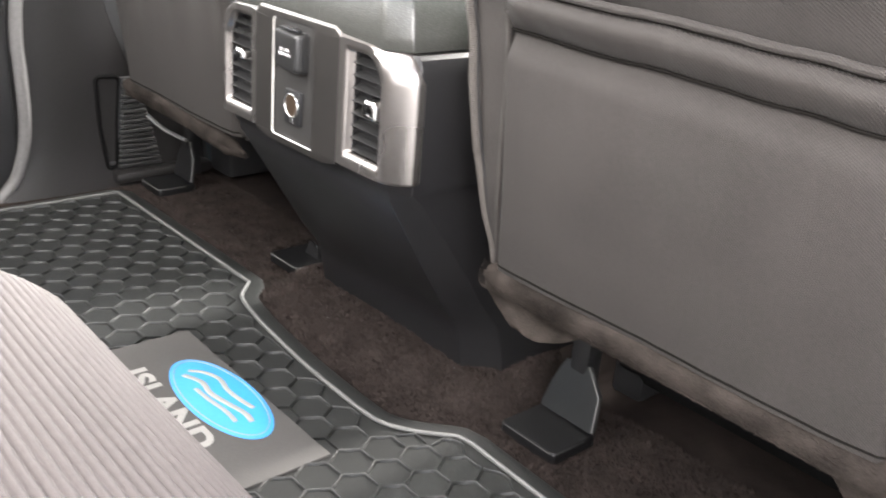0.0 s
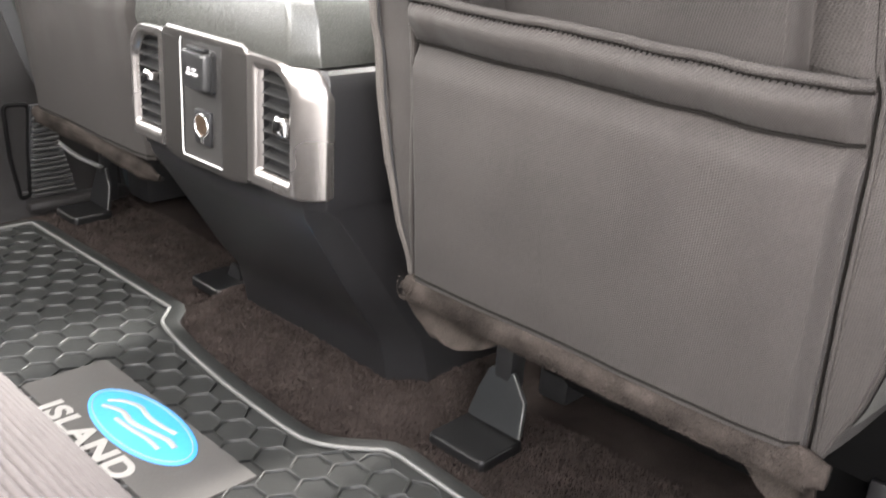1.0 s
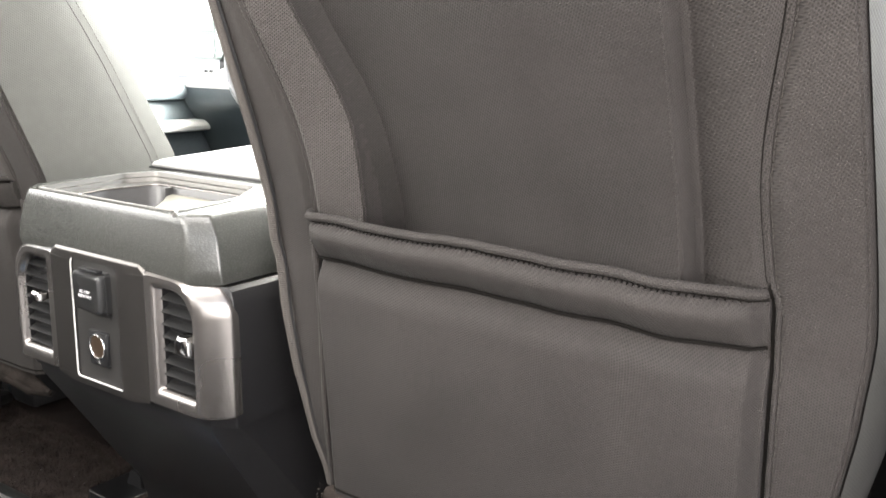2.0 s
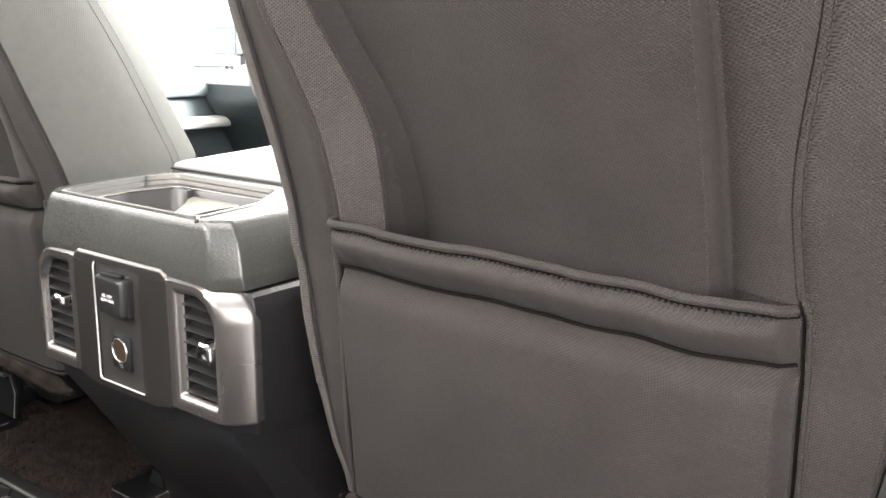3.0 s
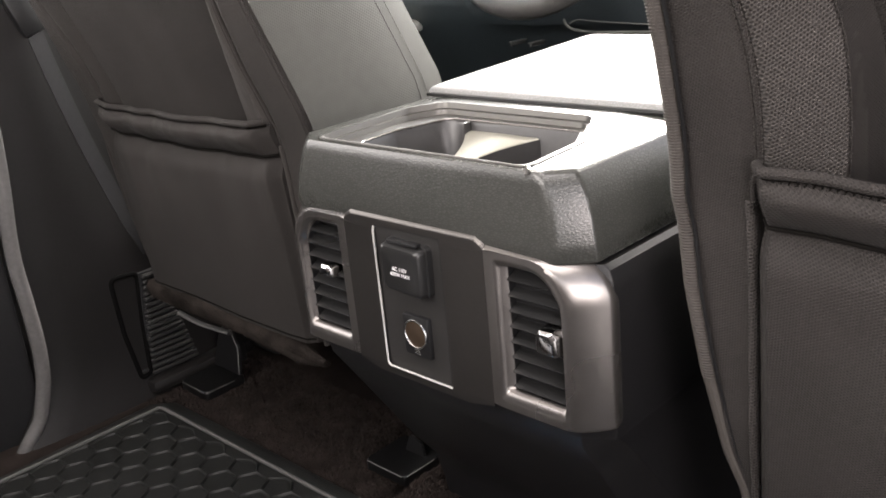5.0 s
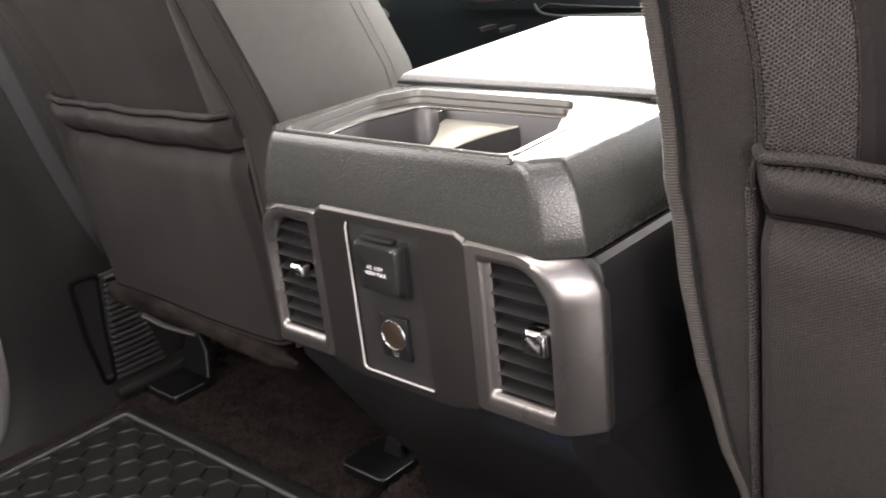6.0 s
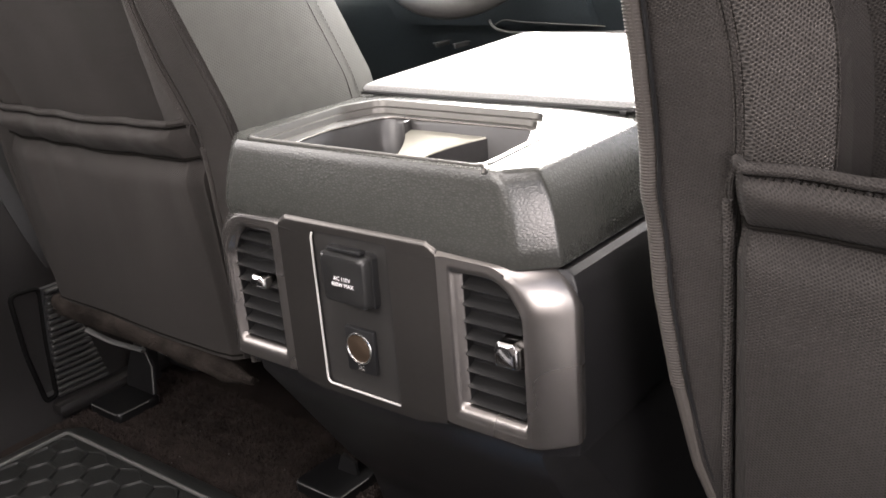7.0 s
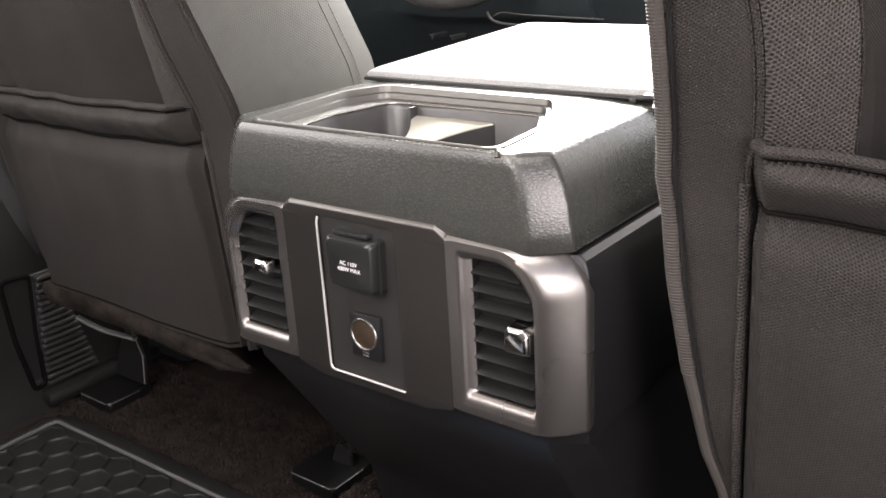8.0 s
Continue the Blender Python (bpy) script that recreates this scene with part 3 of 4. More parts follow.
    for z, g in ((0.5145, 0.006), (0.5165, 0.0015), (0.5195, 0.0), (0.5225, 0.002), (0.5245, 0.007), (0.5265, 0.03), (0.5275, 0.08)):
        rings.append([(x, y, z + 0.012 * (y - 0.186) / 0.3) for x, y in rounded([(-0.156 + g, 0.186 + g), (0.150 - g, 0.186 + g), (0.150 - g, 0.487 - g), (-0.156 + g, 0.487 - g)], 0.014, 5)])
    part("lid", loft(rings), LID_LIT, t, "padded armrest lid, paled for the windscreen light on it")
    part("lid_seam", tube([(-0.152, 0.1865, 0.5165), (0.146, 0.1865, 0.5165)], 0.0016), BLACK, t)
    part("lid_strap", tube(smoothed([(0.146, 0.187, 0.518), (0.156, 0.188, 0.5175), (0.1605, 0.19, 0.512), (0.1655, 0.194, 0.50), (0.1705, 0.199, 0.480), (0.1745, 0.203, 0.455)], 5), 0.0055, n=8, flat=0.6), BLACK_SOFT, t, "dark rubber strip beside the lid")
    part("hinge_tab", box(0.134, 0.141, 0.181, 0.187, 0.513, 0.5175, 0.0015), BLACK_SOFT, t)

    # vent panel: two surrounds and the plate between them
    def surround(s):
        inner = [(0.1010, 0.3265), (0.1530, 0.3265), (0.1530, 0.411), (0.136, 0.4345), (0.1010, 0.4345)]
        mid = [(0.0925, 0.3165), (0.1572, 0.3165), (0.1565, 0.4150), (0.1390, 0.4410), (0.0925, 0.4410)]
        outer = [(0.083, 0.3105), (0.161, 0.3105), (0.161, 0.4255), (0.1420, 0.4455), (0.083, 0.4465)]
        back = [(0.083, 0.3085), (0.1855, 0.3085), (0.1855, 0.4230), (0.1690, 0.4465), (0.083, 0.4520)]

        def ring(p, r, y):
            return [(s * x, y, z) for x, z in rounded(p, r, 8)]

        def between(p, q, w):
            return [(a + (c - a) * w, b + (d - b) * min(1.0, 2.6 * w)) for (a, b), (c, d) in zip(p, q)]
        ro = [0.001, 0.004, 0.035, 0.035, 0.001]
        ri = [0.003, 0.004, 0.030, 0.030, 0.003]
        rings = [ring(between(outer, back, w), ro, y) for w, y in ((0.7, 0.046), (0.93, 0.034), (0.985, 0.0285), (1.0, 0.0265), (0.985, 0.0240), (0.93, 0.0212), (0.60, 0.0120), (0.28, 0.0042), (0.17, 0.0021), (0.08, 0.0006), (0.0, -0.0004), (-0.06, -0.0009))]
        rings += [ring(between(mid, outer, w), ri, -0.0011) for w in (0.5, 0.2)]
        rings += [ring(mid, ri, -0.0012), ring(between(mid, inner, 0.08), ri, -0.0010), ring(between(mid, inner, 0.30), ri, 0.0010), ring(between(mid, inner, 0.385), ri, 0.0042), ring(inner, ri, 0.0060), ring(inner, ri, 0.0075)]
        b = part("vent_surround", loft(rings, caps=False), SILVER, t, "satin vent surround, panel paint lightened as if lit", 80)
        part("duct_wall", loft([ring(inner, ri, 0.0075), ring(inner, ri, 0.034)], caps=False), BLACK, b)
        part("duct", box(min(s * 0.098, s * 0.155), max(s * 0.098, s * 0.155), 0.034, 0.037, 0.32, 0.44), BLACK, b)
        for k in range(8):
            z = 0.3335 + 0.0133 * k
            x1 = 0.1515 if z < 0.411 else 0.1515 - (z - 0.411) * 0.62
            x0 = 0.1012
            prof = [(0.0035 - 0.0005, -0.0048), (0.0022, -0.0038), (0.0150, 0.0022), (0.0155, 0.0008)]
            part("slat", loft([[(s * x, 0.002 + y, z + h) for y, h in prof] for x in (x0, x1)]), SLAT, b)
        xk = 0.1440 if s > 0 else -0.1150
        kk, kz, zk = (1.2, 1.0, 0.383) if s > 0 else (1.0, 0.62, 0.3895)
        rings = []
        for y, g, dz in ((0.014, 0, 0), (0.001, 0, 0), (-0.005, -0.0006, 0.0), (-0.0072, -0.0022, -0.0004), (-0.0078, -0.0040, -0.0006)):
            rings.append([(x, y, z + dz) for x, z in rounded([(xk + kk * dx + g * (1 if dx > 0 else -1), zk + kz * (dz0 - 0.380) + g * (1 if dz0 > 0.38 else -1)) for dx, dz0 in ((-0.009, 0.370), (0.009, 0.370), (0.0085, 0.386), (0.0055, 0.3905), (-0.0055, 0.3905), (-0.0085, 0.386))], 0.0018, 3)])
        part("slider", loft(rings), SLIDER, b, "bright chrome vent slider")
        return b
    surround(1)
    surround(-1)
    outer = [(-0.083, 0.3065), (-0.055, 0.3005), (0.055, 0.3005), (0.083, 0.3065), (0.083, 0.4520), (0.074, 0.4580), (-0.074, 0.4580), (-0.083, 0.4520)]
    hole = [(-0.0440, 0.3115), (-0.0432, 0.3110), (0.0357, 0.3110), (0.0365, 0.3115), (0.0365, 0.441), (0.0362, 0.4462), (-0.0436, 0.4462), (-0.0440, 0.441)]

    def ring2(p, r, y):
        return [(x, y, z) for x, z in rounded(p, r, 4)]
    def cut(top, foot):
        return [(x, z - top if z > 0.4 else z + foot) for x, z in outer]
    rings = [ring2(outer, 0.003, 0.03), ring2(outer, 0.003, 0.0048), ring2(cut(0.0012, 0.0005), 0.003, 0.0030), ring2(cut(0.0034, 0.001), 0.003, 0.0006), ring2(cut(0.0058, 0.0016), 0.003, -0.0008), ring2(cut(0.0072, 0.003), 0.003, -0.0011), ring2(hole, 0.002, -0.0012), ring2(hole, 0.002, 0.004)]
    face = part("face_plate", loft(rings, caps=False), SATIN_SHADED, t, "satin centre plate, panel paint darkened as if shaded")
    part("socket_plate", box(-0.046, 0.039, 0.0008, 0.006, 0.308, 0.449), PANEL, face, "recessed dark socket plate")
    line = [(-0.0432, -0.0008, 0.4445), (-0.0440, -0.0016, 0.44), (-0.0437, -0.002, 0.318)] + [(-0.0437 + 0.0045 * (1 - math.cos(radians(a))), -0.002, 0.3155 - 0.0045 * math.sin(radians(a))) for a in range(0, 91, 15)] + [(0.0365, -0.002, 0.3110)]
    part("trim_line", tube(line, 0.0010), BRIGHT, face, "thin bright trim line")
    # mains flap
    cov = [(-0.0235, 0.3945), (0.0225, 0.3925), (0.0235, 0.4360), (-0.0255, 0.4370)]
    rings = []
    for y, g in ((0.003, 0.0012), (-0.005, 0.0010), (-0.0055, -0.0004), (-0.0115, -0.0008), (-0.0138, -0.0022), (-0.0145, -0.0045)):
        rings.append([(x, y, z) for x, z in rounded([(x + g * (1 if x > 0 else -1), z + g * (1 if z > 0.41 else -1)) for x, z in cov], 0.0045, 4)])
    flap = part("outlet_flap", loft(rings), FLAP, face, "black mains outlet flap", 40)
    part("flap_lip", box(-0.018, 0.017, -0.0105, -0.003, 0.4367, 0.4400, 0.001), BLACK, flap)
    for text, z in (("AC 110V", 0.4150), ("400W MAX", 0.4100)):
        c = bpy.data.curves.new("lettering", "FONT")
        c.body, c.size, c.align_x, c.extrude = text, 0.0048, "CENTER", 0.00005
        c.materials.append(WHITE)
        ob = new("lettering", c)
        ob.matrix_world = pose(-0.0005, -0.0147, z, 90, 0, 0)
        ob.parent = flap
    # twelve-volt socket
    sk = part("socket", box(-0.0165, 0.0150, -0.0035, 0.003, 0.3310, 0.3700, 0.0018), BLACK, face, "black socket surround")
    ringpts = [(-0.001 + 0.0130 * math.cos(a), -0.0042, 0.3530 + 0.0130 * math.sin(a)) for a in [2 * math.pi * k / 40 for k in range(40)]]
    part("socket_ring", tube(ringpts, 0.0010, closed=True), CHROME, sk, "chrome ring")
    cap = loft([[(-0.001 + r * math.cos(2 * math.pi * k / 32), y, 0.3530 + r * math.sin(2 * math.pi * k / 32)) for k in range(32)] for y, r in ((-0.003, 0.0124), (-0.0042, 0.0120), (-0.0046, 0.010))])
    part("socket_cap", cap, BRONZE, sk, "bronze-tinted cap")
    for z in (0.3332, 0.3362):
        part("socket_mark", box(-0.0045, 0.0025, -0.0042, -0.003, z, z + 0.0016, 0.0003), CHROME, sk)
    return t


console()


# ---------------------------------------------------------------- front seats
def front_seat(cx, dy, dz, inner, wide, label):
    """A front seat seen from behind. inner: the side, 1 or -1, that faces the console."""
    t = thing("front_seat", label, "seat", (cx, dy, dz), "front seats")
    t.scale = (wide, 1, 1)
    slope = [(0.15, 0.062), (0.25, 0.058), (0.35, 0.052), (0.47, 0.045), (0.53, 0.036), (0.64, -0.006), (0.75, -0.05), (0.95, -0.13), (1.1, -0.19)]

    def lean(z):
        return sum(lerp(slope, z + o) for o in (-0.04, -0.03, -0.02, -0.01, 0.0, 0.01, 0.02, 0.03, 0.04)) / 9

    def inset(z, side=0):
        """Half width of the sunken upper panel: curved towards the console, straight on the door side."""
        table = [(0.5, 0.149), (0.54, 0.147), (0.585, 0.146), (0.62, 0.150), (0.65, 0.161), (0.68, 0.174), (0.71, 0.186), (0.75, 0.195), (0.9, 0.20)]
        curved = sum(lerp(table, z + o) for o in (-0.024, -0.012, 0.0, 0.012, 0.024)) / 5
        return curved if side * inner >= 0 else 0.141

    def half(z):
        return lerp([(0.24, 0.208), (0.27, 0.216), (0.30, 0.228), (0.36, 0.241), (0.43, 0.252), (0.5, 0.258), (0.6, 0.252), (0.7, 0.246), (0.8, 0.24), (0.92, 0.22), (0.96, 0.19)], z)

    def seam_x(z):
        table = [(0.2, 0.200), (0.53, 0.200), (0.57, 0.196), (0.61, 0.197), (0.66, 0.206), (0.7, 0.215), (0.8, 0.225), (0.95, 0.2)]
        return sum(lerp(table, z + o) for o in (-0.02, -0.01, 0.0, 0.01, 0.02)) / 5

    def plain(x, z):
        return lean(z) + 0.045 * max(0.0, abs(x) / half(z) - 0.74) ** 2

    def back(x, z):
        y = plain(x, z)
        q, edge = -x * inner, inset(z, inner)
        if q <= 0.141:
            s = ease(-edge - 0.001, -edge + 0.007, q)
            fall = lerp([(0.5, 0.004), (0.53, 0.009), (0.555, 0.012), (0.61, 0.022), (0.68, 0.026), (0.95, 0.026)], z) * min(1.0, max(0.0, (seam_x(z) + q) / (seam_x(z) - edge)))
            rec = (1 - s) * fall + s * (0.054 * (1 - min(1.0, max(0.0, (q + edge) / (0.141 + edge)))) ** 1.1 - 0.003 * ease(0.06, 0.141, q))
        else:
            rec = -0.003 + 0.024 * ease(0.141, 0.151, q) * max(0.0, 1 - (q - 0.141) / 0.056) ** 1.2
        y += rec * ease(0.47, 0.5, z)
        y -= 0.004 * ease(0.04, 0.0, abs(-q - edge - 0.025)) * ease(0.5, 0.56, z) if q < 0 else 0.0
        y += 0.0055 * ease(0.011, 0.0, abs(abs(x) - seam_x(z)))
        y += 0.0045 * noise.noise((x * 6 + cx, z * 6, 1)) + 0.0014 * noise.noise((x * 24, z * 20, 5))
        return y
    rings = []
    zs = [0.252 + (0.95 - 0.252) * k / 120 for k in range(121)]
    for z in zs:
        w = half(z)
        depth = lerp([(0.25, 0.2), (0.45, 0.205), (0.55, 0.214), (0.67, 0.200), (0.95, 0.155)], z)
        ring = [(x, back(x, z), z) for x in [-w + 2 * w * k / 300 for k in range(301)]]
        e = back(w, z)
        flank = ((1.012, 0.006), (1.02, 0.02), (1.03, 0.05), (1.035, 0.09), (1.03, 0.13), (1.0, 0.16), (0.93, 0.17), (0.6, 0.15))
        ring += [(w * px, e + py / 0.16 * depth, z) for px, py in flank]
        ring += [(-w * px, e + py / 0.16 * depth, z) for px, py in flank[::-1]]
        rings.append(ring)
    part("backrest", loft(rings), SEAT, t, "", 60)
    # corded edges, side panels' front borders and sewn seams
    for s in (-1, 1):
        line = [(s * half(z) * 1.004, back(half(z), z) + 0.003, z) for z in zs]
        if s == inner and inner < 0:
            # black cord gives the gap next to the piping its shade
            part("piping_groove", tube([(x - s * 0.0078, back(half(z) - 0.0078, z) - 0.0004, z) for x, y, z in line], 0.0014, n=6), BLACK, t, "black cord for the dark groove beside the piping")
            cord = part("piping", tube(line, 0.0060, n=10), CORD, t, "corded seam")
            loops = bmesh.new()
            for z in [0.36 + 0.0021 * k for k in range(265)]:
                p = (s * half(z) * 1.004, back(half(z), z) + 0.003, z)
                tube([(p[0] - 0.0061 * math.cos(a), p[1] + 0.0061 * math.sin(a), p[2] + 0.0010 * k / 7) for k, a in enumerate([radians(40 - 32 * q) for q in range(8)])], 0.0008, n=5, bm=loops)
            tagged(part("overlock_thread", loops, CORD, cord), kind="stuff")
        else:
            part("edge_seam", tube(line, 0.0022, n=6), SEAT, t)
        out = [(seam_x(z) + 0.0055 * ease(0.535, 0.51, z), z) for z in zs]
        seam = [(s * x, back(s * x, z) - 0.002, z) for x, z in out]
        part("welt", tube([(x, y + 0.0012, z) for x, y, z in seam], 0.0021, n=8), SEAT, t)
        part("seam_shade", tube([(s * (x - 0.0036), back(s * (x - 0.0036), z) - 0.0008, z) for x, z in out], 0.0013, n=6), CREASE_SHADE, t, "near-black cord for the shade in the sewn crease")
        part("stitching", stitches([(x + s * 0.0030, y + 0.0002, z) for x, y, z in seam[::4]], 0.0026, 0.0016, 0.0005), THREAD, t)
        rows = []
        for z in zs[5:]:
            w = half(z)
            depth = lerp([(0.25, 0.2), (0.45, 0.205), (0.55, 0.214), (0.67, 0.200), (0.95, 0.155)], z)
            rows.append([(s * w * px + s * 0.002, back(w, z) + py / 0.16 * depth, z) for px, py in flank[:6]])
        part("side_panel", loft(rows, closed=False), SEAT_SIDE, t, "side panel of lighter cloth, further paled for windscreen light")
        border = []
        for z in zs[24:]:
            w = half(z)
            depth = lerp([(0.25, 0.2), (0.45, 0.205), (0.55, 0.214), (0.67, 0.200), (0.95, 0.155)], z)
            border.append((s * (w * 1.028 + 0.002), back(w, z) + 0.125 / 0.16 * depth, z))
        part("border_seam", tube(border, 0.0010, n=6), SEAT, t)
        part("stitching", stitches([(x + s * 0.0004, y + 0.0125, z) for x, y, z in border[::4]], 0.0032, 0.0016, 0.00045), THREAD, t)
    for s in (inner,):
        roll = [(s * (seam_x(z) + 0.0070), back(s * (seam_x(z) + 0.0070), z) - 0.0016, z) for z in zs if z < 0.505]
        part("pocket_edge_roll", tube(roll, 0.0034, n=12), SEAT_COARSE, t, "rolled knitted edge beside the pocket")
    # sunken panel above the pocket, its recess shade put into a darker knit
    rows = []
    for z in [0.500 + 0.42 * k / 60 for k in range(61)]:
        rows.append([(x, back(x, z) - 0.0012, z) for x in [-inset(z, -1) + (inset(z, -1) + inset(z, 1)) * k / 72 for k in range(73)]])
    part("upper_panel", loft(rows, closed=False), SEAT_SUNK_SHADE, t, "sunken panel, seat knit darkened for the shade in it", 60)
    # coarser bolsters between the sunken panel and the sewn seams
    for s in (-1, 1):
        rows = []
        for z in [z for z in zs if 0.52 < z < 0.93]:
            x0, x1 = inset(z, s) + (0.0005 if s == inner else 0.006), seam_x(z) - 0.0012
            rows.append([(s * (x0 + (x1 - x0) * k / 40), back(s * (x0 + (x1 - x0) * k / 40), z) - 0.0020, z) for k in range(41)])
        part("bolster", loft(rows, closed=False), SEAT_COARSE if s == inner else SEAT, t, "coarse knitted bolster strip" if s == inner else "", 60)
    for s in (-1, 1):
        part("crease_seam", tube([(s * inset(z, s), back(s * inset(z, s), z) - 0.001, z) for z in [0.505 + 0.41 * k / 60 for k in range(61)]], 0.0009, n=6), SEAT, t)
    # map pocket
    top, band = 0.5305, 0.4915

    def pocket_y(x, z):
        v = min(1, max(0, (z - 0.25) / 0.26))
        b = 0.010 + 0.009 * math.sin(math.pi * v) * (1 - (abs(x) / 0.2) ** 4)
        fold = 0.5 + 0.5 * noise.noise((x * 22 + cx * 3, z * 2.5, 2))
        b += 0.0150 * fold * ease(0.25, 1.0, v) + 0.005 * noise.noise((x * 7, z * 5, 4 + cx))
        edge = ease(0.2, 0.188, abs(x))
        return plain(x, z) - 0.002 - b * (0.2 + 0.8 * edge)

    def sag(x):
        return -0.003 * (1 - (x / 0.2) ** 2) - (0.0075 * ease(-0.05, 0.2, x) if inner < 0 else 0.0)

    def sheet(z0, z1, nz, fy, sagged, nx=360):
        """Padded cloth, puckered where it is sewn."""
        rows = []
        for j in range(nz + 1):
            row, v = [], j / nz
            for i in range(nx + 1):
                x = -0.2 + 0.4 * i / nx
                z = z0 + (z1 - z0) * v + (sag(x) if sagged else sag(x) * v ** 2)
                z += 0.0008 * (abs(math.sin(x * 660)) + 0.5 * noise.noise((x * 150, 3, v))) * ((ease(0.25, 0.0, v) if sagged else 0.0) - ease(0.97 if not sagged else 0.75, 1.0, v))
                row.append((x, fy(x, z, v), z))
            rows.append(row)
        return loft([r + [(x, y + 0.007, z) for x, y, z in r[::-1]] for r in rows])

    def band_y(x, z, v):
        full = 0.35 + 0.65 * ease(0.2, 0.17, abs(x))
        return pocket_y(x, z) + 0.007 - 0.0172 * math.sin(math.pi * min(1.0, v * 0.97) ** 1.5) ** 0.65 * full + 0.0016 * noise.noise((x * 48 + cx, z * 8, 9)) * ease(0.0, 0.3, v)
    part("map_pocket", sheet(0.256, band - 0.001, 60, lambda x, z, v: pocket_y(x, z) + 0.011 * ease(0.84, 1.0, v) ** 2, False), SEAT, t, "", 60)
    part("pocket_band", sheet(band, top - 0.0050, 16, band_y, True), SEAT, t, "padded elastic band", 60)
    xs = [-0.198 + 0.396 * k / 90 for k in range(91)]
    # dark cords draw the shade above and below the band
    for z, r, deep in ((band - 0.0008, 0.0014, 0.0062), (top - 0.0050, 0.0015, 0.0030)):
        part("seam_shade", tube([(x, pocket_y(x, z + sag(x)) + deep, z + sag(x)) for x in xs], r, n=8), CREASE_SHADE, t, "near-black cord for the shade in the sewn crease")
    roll = [(x, pocket_y(x, top + sag(x)) + 0.0012, top - 0.0005 + sag(x) + 0.0004 * noise.noise((x * 60, 1, cx))) for x in xs]
    part("band_seam", tube(roll, 0.0036, n=10), SEAT, t, "rolled top edge of the band")
    # short dark tubes paint shade into each tuck
    tucks = bmesh.new()
    for k in range(84):
        x = -0.1965 + 0.00476 * k
        z = top - 0.0050 + sag(x)
        tube([(x, band_y(x, z - d, 1 - d / 0.034) - 0.0001, z - d) for d in (0.0, 0.0008, 0.0015)], 0.0005, n=5, bm=tucks)
        z = band - 0.001 + sag(x)
        tube([(x, pocket_y(x, z - d) + 0.011 * ease(0.84, 1.0, 1 - d / 0.2355) ** 2 - 0.0002, z - d) for d in (0.0, 0.0010, 0.0018)], 0.0005, n=5, bm=tucks)
    tagged(part("stitching", tucks, CREASE_SHADE, t, "row of near-black tubes for the shade in the sewn tucks"), kind="stuff")
    # felt hem along the foot, with the loose corner next to the console
    rings = []
    for k in range(161):
        u = k / 160
        x = -0.209 + 0.418 * u - inner * 0.014 * ease(0.8, 1.0, u if inner < 0 else 1 - u)
        r = 0.0145 * min(1.0, 0.55 + 0.45 * (min(u, 1 - u) / 0.05)) * (1 - 0.55 * ease(0.84, 1.0, u) if inner > 0 else 1.0)
        cy = lean(0.25) - 0.003 + 0.003 * noise.noise((x * 20, 1, 0))
        cz = 0.2445 + 0.003 * noise.noise((x * 14, 0, 2)) - (0.013 * ease(-0.05, 0.23, x) if inner > 0 else 0.0)
        rings.append([(x, cy + r * (0.80 + 0.10 * noise.noise((x * 40, a, 4))) * math.cos(a), cz + r * 1.15 * math.sin(a) + 0.0016 * noise.noise((x * 60, a, 1)) + 0.0010 * noise.noise((x * 170, 2 * a, 6))) for a in [2 * math.pi * n / 18 for n in range(18)]])
    part("hem", loft(rings), FELT, t, "fuzzy felt hem", 80)
    part("seam_shade", tube([(x, pocket_y(x, 0.2615) + 0.0004, 0.2612 + 0.0008 * noise.noise((x * 30, 4, 0))) for x in xs], 0.0013, n=6), CREASE_SHADE, t, "near-black cord for the shade in the sewn crease")

    def flap(side, reach, fall, wide_end=0.214, pull=0.034, bow=2.2):
        rows = []
        for j in range(11):
            v = j / 10
            row = []
            for i in range(19):
                u = i / 18
                x = side * (wide_end - reach * u - pull * v ** 2 * (1 - u))
                drop = fall * v * (1 - u ** bow) * (0.92 + 0.08 * ease(0.0, 0.3, u))
                y = lean(0.25) - 0.008 + 0.028 * math.sin(math.pi * min(1.0, v * 1.05)) * ease(0.0, 0.35, u) + 0.014 * v + 0.002 * noise.noise((u * 8, v * 8, 3))
                row.append((x, y, 0.246 - drop))
            rows.append(row)
        rows = [r + [(x, y + 0.005, z) for x, y, z in r[::-1]] for r in rows]
        part("hem_flap", loft(rows), FELT, t, "loose felt corner", 80)
    if inner < 0:
        flap(inner, 0.15, 0.058)
        flap(-inner, 0.085, 0.072, 0.216, -0.010, 1.4)
    rng = np.random.default_rng(7)
    verts, faces = [], []
    for k in range(16000):
        x, a = rng.uniform(-0.212, 0.212), rng.uniform(2.2, 5.4)
        r = 0.0145
        p = Vector((x, lean(0.25) - 0.003 + r * 0.8 * math.cos(a), 0.2445 + r * 1.15 * math.sin(a)))
        d = Vector((rng.normal(0, 0.7), math.cos(a) + rng.normal(0, 0.4), math.sin(a) + rng.normal(0, 0.4))).normalized() * rng.uniform(0.0012, 0.0032)
        n = len(verts)
        verts += [tuple(p - Vector((0.0003, 0, 0))), tuple(p + Vector((0.0003, 0, 0))), tuple(p + d)]
        faces.append((n, n + 1, n + 2))
    me = bpy.data.meshes.new("felt_fuzz")
    me.from_pydata(verts, [], faces)
    me.materials.append(FELT)
    fuzz = new("felt_fuzz", me)
    fuzz.parent = t
    tagged(fuzz, kind="stuff")
